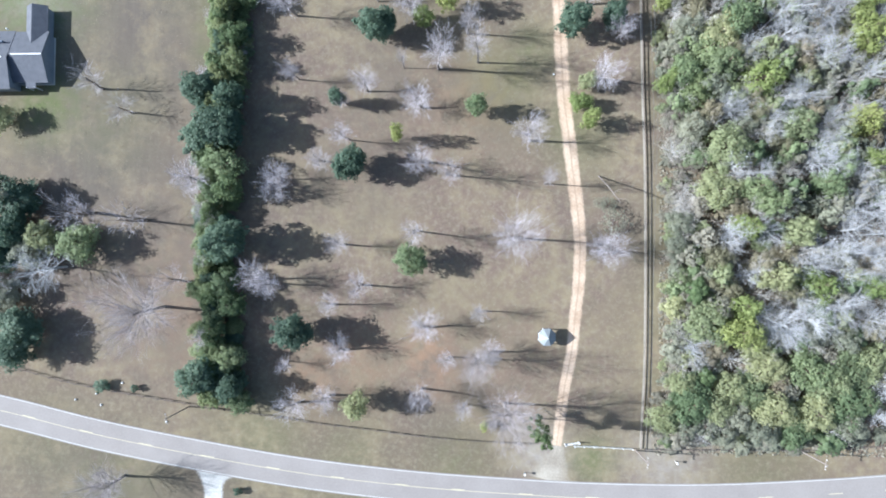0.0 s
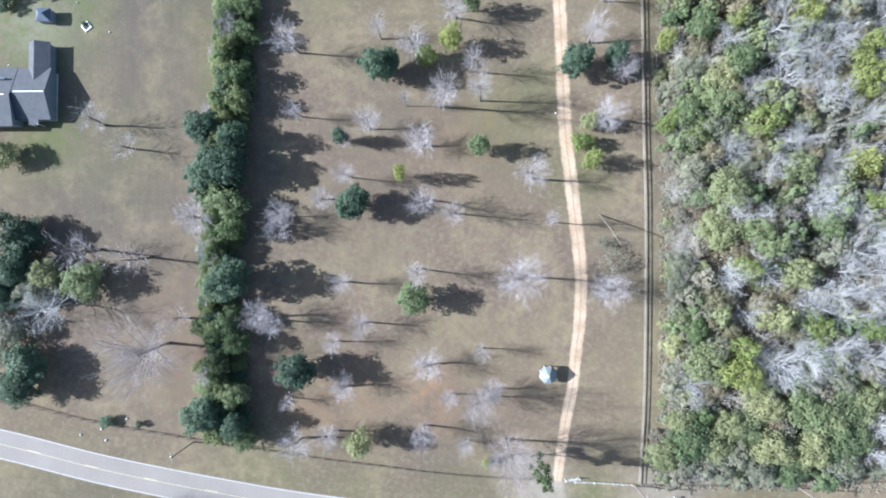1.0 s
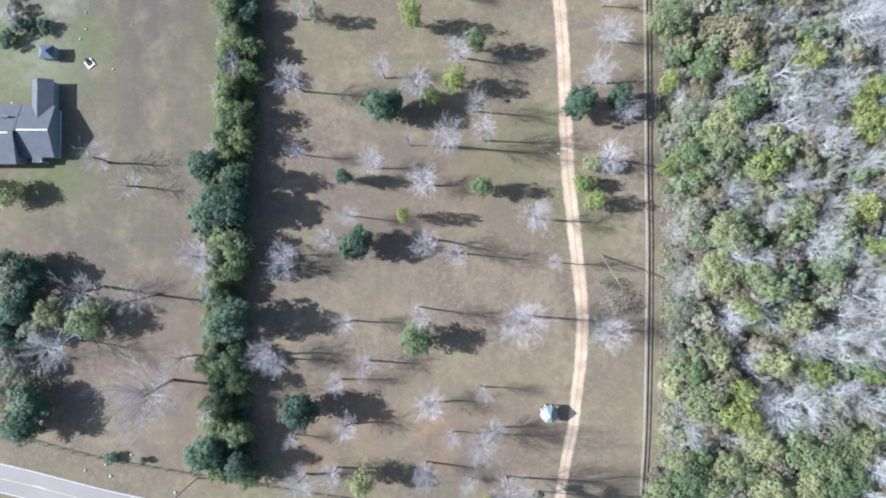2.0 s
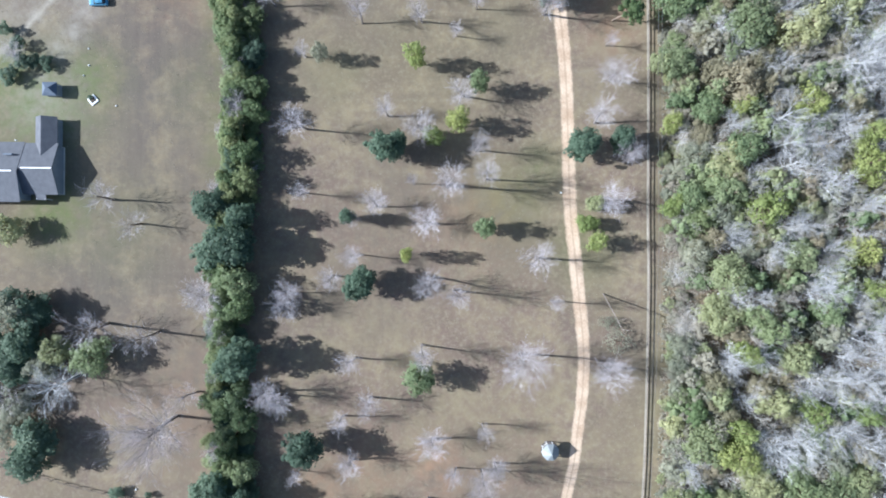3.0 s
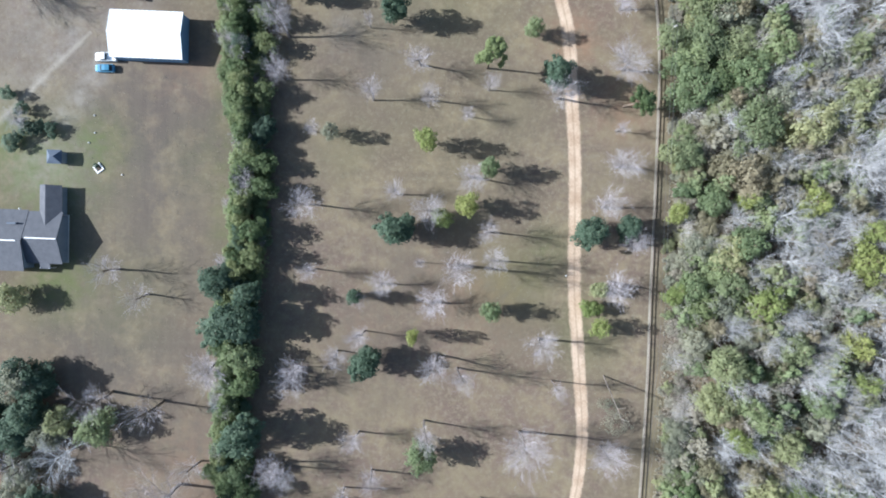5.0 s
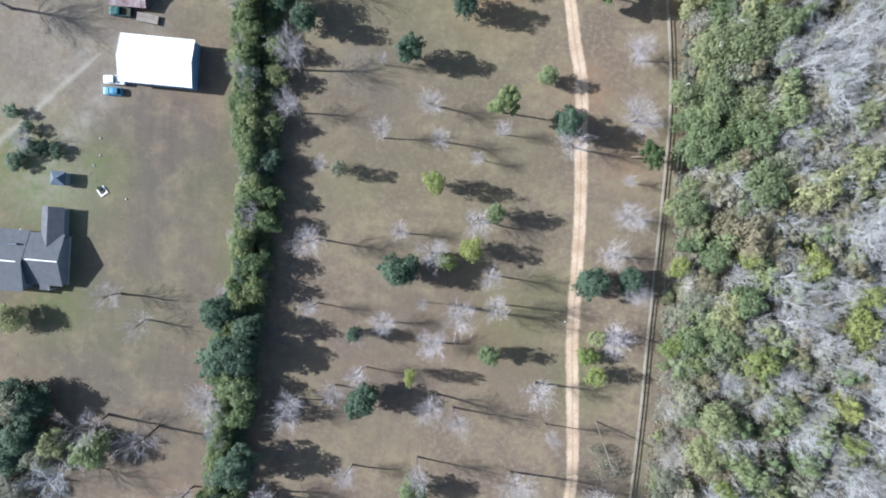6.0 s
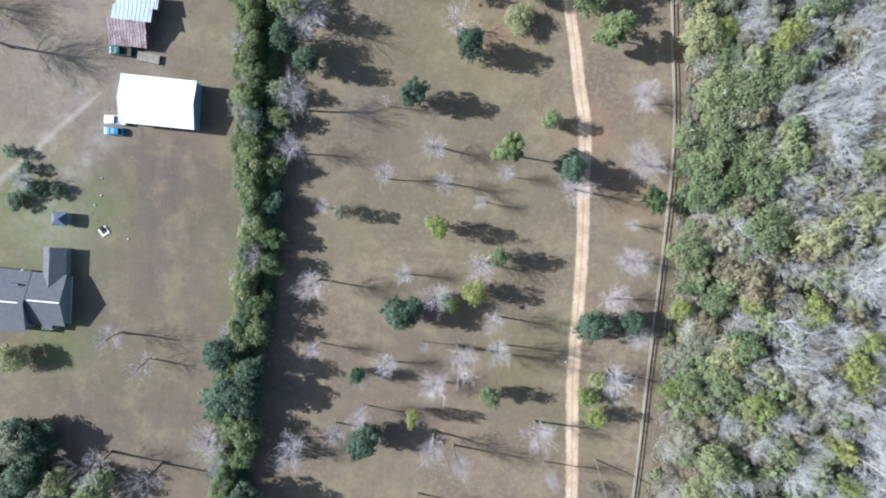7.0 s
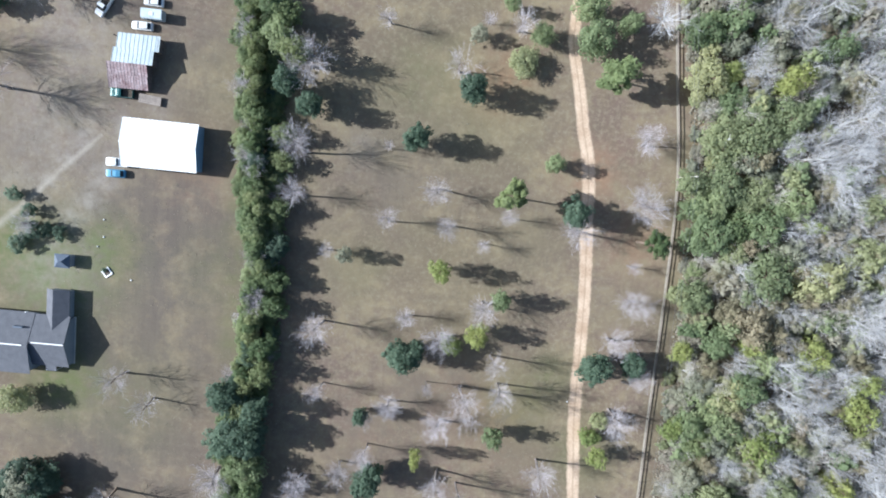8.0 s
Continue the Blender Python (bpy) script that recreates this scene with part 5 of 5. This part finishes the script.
def garden_shed():
    top = thing("garden_shed", pose(0.5, -0.5, 0), "small garden shed with a blue-grey hipped roof", "shed")
    x0, x1, y0, y1 = -97.2, -94.2, 64.6, 67.2
    for wx0, wx1, wy0, wy1 in ((x0, x1, y0, y0 + 0.1), (x0, x1, y1 - 0.1, y1), (x0, x0 + 0.1, y0 + 0.1, y1 - 0.1), (x1 - 0.1, x1, y0 + 0.1, y1 - 0.1)):
        part("wall", boxed(wx0, wx1, wy0, wy1, 0, 1.96), M_SIDING, top)
    ym, xa, xb, z0, z1 = (y0 + y1) / 2, x0 + 1.2, x1 - 1.2, 1.98, 2.95
    a, b, c, d = (x0 - 0.2, y0 - 0.25), (x1 + 0.2, y0 - 0.25), (x1 + 0.2, y1 + 0.25), (x0 - 0.2, y1 + 0.25)
    for corners in (((*a, z0), (*b, z0), (xb, ym, z1), (xa, ym, z1)), ((*c, z0), (*d, z0), (xa, ym, z1), (xb, ym, z1)), ((*b, z0), (*c, z0), (xb, ym, z1)), ((*d, z0), (*a, z0), (xa, ym, z1))):
        part("roof_slope", slab(bmesh.new(), corners, 0.05), M_GREYROOF, top)


garden_shed()


def gazebo(x, y):
    top = thing("gazebo", pose(x, y, 0, 0, 0, 22.5), "octagonal gazebo with a pale blue-grey metal roof", "gazebo")
    r, e, h = 2.0, 2.3, 3.9
    part("deck", tube(bmesh.new(), (0, 0, 0), (0, 0, 0.18), r - 0.1, r - 0.1, 8), M_OLDWOOD, top)
    pts = [(r * math.cos(k * math.pi / 4), r * math.sin(k * math.pi / 4)) for k in range(8)]
    for k in range(8):
        a, b = pts[k], pts[(k + 1) % 8]
        bm = slab(bmesh.new(), [(a[0], a[1], e), (b[0], b[1], e), (0, 0, h)], 0.05)
        part("roof_panel", bm, M_GAZEBO, top)
        part("post", boxed(a[0] * 0.88 - 0.06, a[0] * 0.88 + 0.06, a[1] * 0.88 - 0.06, a[1] * 0.88 + 0.06, 0.18, e, bevel=0.01), M_WHITE, top)
        if k != 6:
            part("railing", tube(bmesh.new(), (a[0] * 0.88, a[1] * 0.88, 0.95), (b[0] * 0.88, b[1] * 0.88, 0.95), 0.04, 0.04, 6), M_WHITE, top)
    part("finial", tube(bmesh.new(), (0, 0, h - 0.02), (0, 0, h + 0.25), 0.06, 0.02, 8), M_WHITE, top)


gazebo(18.0 * K, -14.6 * K)


# ---- vehicles ----
def wheels(top, length, width, rad=0.33):
    for x in (-length * 0.31, length * 0.31):
        for s in (-1, 1):
            w = part("wheel", tube(bmesh.new(), (x, s * (width / 2 - 0.2), rad), (x, s * (width / 2), rad), rad, rad, 18), M_TYRE, top)
            part("rim", tube(bmesh.new(), (x, s * (width / 2 - 0.01), rad), (x, s * (width / 2 + 0.012), rad), rad * 0.6, rad * 0.55, 14), M_CHROME, w)


def shell(sections, material, parent, name, label=""):
    """A body from cross sections along x: (x, half width, low z, high z), rounded at the shoulders."""
    bm = bmesh.new()
    rings = []
    for x, w, z0, z1 in sections:
        c = min(0.12, (z1 - z0) * 0.3)
        ring = [(-w, z0), (-w, z1 - c), (-w + c, z1), (w - c, z1), (w, z1 - c), (w, z0)]
        rings.append([bm.verts.new((x, y, z)) for y, z in ring])
    for a, b in zip(rings, rings[1:]):
        for i in range(6):
            j = (i + 1) % 6
            bm.faces.new((a[i], a[j], b[j], b[i]))
    bm.faces.new(rings[0])
    bm.faces.new(rings[-1][::-1])
    return part(name, bm, material, parent, label)


def car(x, y, turn, paint, label, length=4.4, roof=None):
    top = thing("car", pose(x, y, 0, 0, 0, turn), label, "car", "parked vehicles")
    a, w = length / 2, 0.88
    shell([(-a, w * 0.86, 0.35, 0.72), (-a + 0.25, w, 0.28, 0.9), (-a * 0.5, w, 0.25, 0.95), (a * 0.3, w, 0.25, 0.95), (a * 0.75, w * 0.97, 0.27, 0.88), (a, w * 0.8, 0.35, 0.66)], paint, top, "body")
    shell([(-a * 0.82, w * 0.74, 0.93, 1.0), (-a * 0.5, w * 0.76, 0.93, 1.38), (a * 0.1, w * 0.78, 0.93, 1.42), (a * 0.42, w * 0.78, 0.93, 0.99)], M_GLASS, top, "glasshouse", "dark car windows")
    shell([(-a * 0.6, w * 0.72, 1.30, 1.42), (-a * 0.2, w * 0.78, 1.38, 1.5), (a * 0.16, w * 0.72, 1.36, 1.45)], roof or paint, top, "roof")
    for s in (-1, 1):
        part("headlight", boxed(a - 0.16, a - 0.06, s * 0.55 - 0.16, s * 0.55 + 0.16, 0.58, 0.70, bevel=0.02), M_WHITE, top)
    part("bumper", boxed(a - 0.05, a + 0.06, -0.72, 0.72, 0.34, 0.52, bevel=0.03), paint, top)
    wheels(top, length, w * 2)
    return top


def pickup(x, y, turn, paint, label, length=5.2, cover=None):
    top = thing("pickup_truck", pose(x, y, 0, 0, 0, turn), label, "pickup truck", "parked vehicles")
    a, w = length / 2, 0.94
    shell([(-a, w, 0.5, 1.0), (-a * 0.05, w, 0.4, 1.0), (a * 0.35, w, 0.4, 1.05), (a * 0.85, w * 0.97, 0.42, 0.98), (a, w * 0.85, 0.45, 0.85)], paint, top, "body")
    for s in (-1, 1):
        part("bed_side", boxed(-a, -a * 0.08, s * w - (0.1 if s > 0 else 0), s * w + (0.1 if s < 0 else 0), 1.0, 1.28, bevel=0.02), paint, top)
    part("tailgate", boxed(-a, -a + 0.08, -w + 0.1, w - 0.1, 1.0, 1.26, bevel=0.02), paint, top)
    part("bed_floor", boxed(-a + 0.1, -a * 0.1, -w + 0.12, w - 0.12, 1.0, 1.02), cover or M_DARK, top)
    shell([(-a * 0.08, w * 0.86, 1.0, 1.7), (a * 0.25, w * 0.88, 1.03, 1.76), (a * 0.5, w * 0.86, 1.03, 1.1)], M_GLASS, top, "cab_glass", "dark cab windows")
    shell([(-a * 0.09, w * 0.82, 1.68, 1.76), (a * 0.08, w * 0.84, 1.72, 1.82), (a * 0.26, w * 0.8, 1.7, 1.79)], paint, top, "cab_roof")
    part("bumper", boxed(a - 0.05, a + 0.08, -0.8, 0.8, 0.42, 0.62, bevel=0.03), M_CHROME, top)
    wheels(top, length, w * 2, 0.38)
    return top


car(-84.9, 85.9, 182, M_BLUECAR, "bright blue car parked beside the white barn", 4.3)
pickup(-84.6, 88.4, 181, M_WHITE, "white pickup truck parked against the barn", 4.8, M_WHITE)
pickup(-84.1, 103.4, 180, M_TEALCAR, "dark teal pickup truck parked by the old shed", 4.9)
car(-80.4, 118.0, 180, M_WHITE, "white car parked beyond the old shed", 4.5)
car(-78.2, 123.2, 178, M_WHITE, "white car parked beyond the old shed", 4.2)
pickup(-88.6, 121.3, 240, M_WHITE, "white pickup truck under a bare tree", 4.8)


def flat_trailer(x, y, turn):
    top = thing("trailer", pose(x, y, 0, 0, 0, turn), "low flat trailer with weathered plank deck", "trailer", "parked vehicles")
    for k in range(9):
        part("plank", boxed(-2.4, 2.4, -0.95 + k * 0.212, -0.95 + k * 0.212 + 0.2, 0.62, 0.67), M_POST, top)
    part("frame", boxed(-2.45, 2.45, -0.98, 0.98, 0.5, 0.61, bevel=0.02), M_DARK, top)
    part("drawbar", tube(bmesh.new(), (-2.4, 0, 0.5), (-3.4, 0, 0.5), 0.05, 0.05, 8), M_DARK, top)
    for s in (-1, 1):
        w = part("wheel", tube(bmesh.new(), (0.3, s * 0.78, 0.3), (0.3, s * 0.96, 0.3), 0.3, 0.3, 16), M_TYRE, top)
        part("rim", tube(bmesh.new(), (0.3, s * 0.955, 0.3), (0.3, s * 0.975, 0.3), 0.17, 0.16, 12), M_CHROME, w)


flat_trailer(-78.2, 102.6, -6)
camper = thing("camper_trailer", pose(-77.8, 120.3, 0, 0, 0, 0), "small pale grey camper trailer", "trailer", "parked vehicles")
part("body", boxed(-2.3, 2.3, -1.05, 1.05, 0.5, 2.4, bevel=0.15), M_GALV, camper)
part("roof_hatch", boxed(-0.4, 0.4, -0.35, 0.35, 2.4, 2.5, bevel=0.02), M_WHITE, camper)
part("window", boxed(-1.2, 0.2, -1.08, -1.04, 1.3, 1.9), M_GLASS, camper)
for s in (-1, 1):
    part("wheel", tube(bmesh.new(), (0, s * 0.85, 0.33), (0, s * 1.03, 0.33), 0.33, 0.33, 16), M_TYRE, camper)

# square white-edged bed with a dark middle
bed = thing("raised_bed", pose(-86.4, 63.4, 0, 0, 0, 38), "square white-edged bed with dark soil and shrub", "garden bed")
for k in range(4):
    ob = part("edging", boxed(-0.95, 0.95, -0.95, -0.62, 0, 0.22, bevel=0.02), M_WHITE, bed)
    ob.matrix_basis = pose(0, 0, 0.001 * (k % 2), 0, 0, 90 * k)
part("soil", boxed(-0.63, 0.63, -0.63, 0.63, 0, 0.15), M_DARK, bed)
tree("shrub", -86.9, 63.9, 1.0, 0.6)
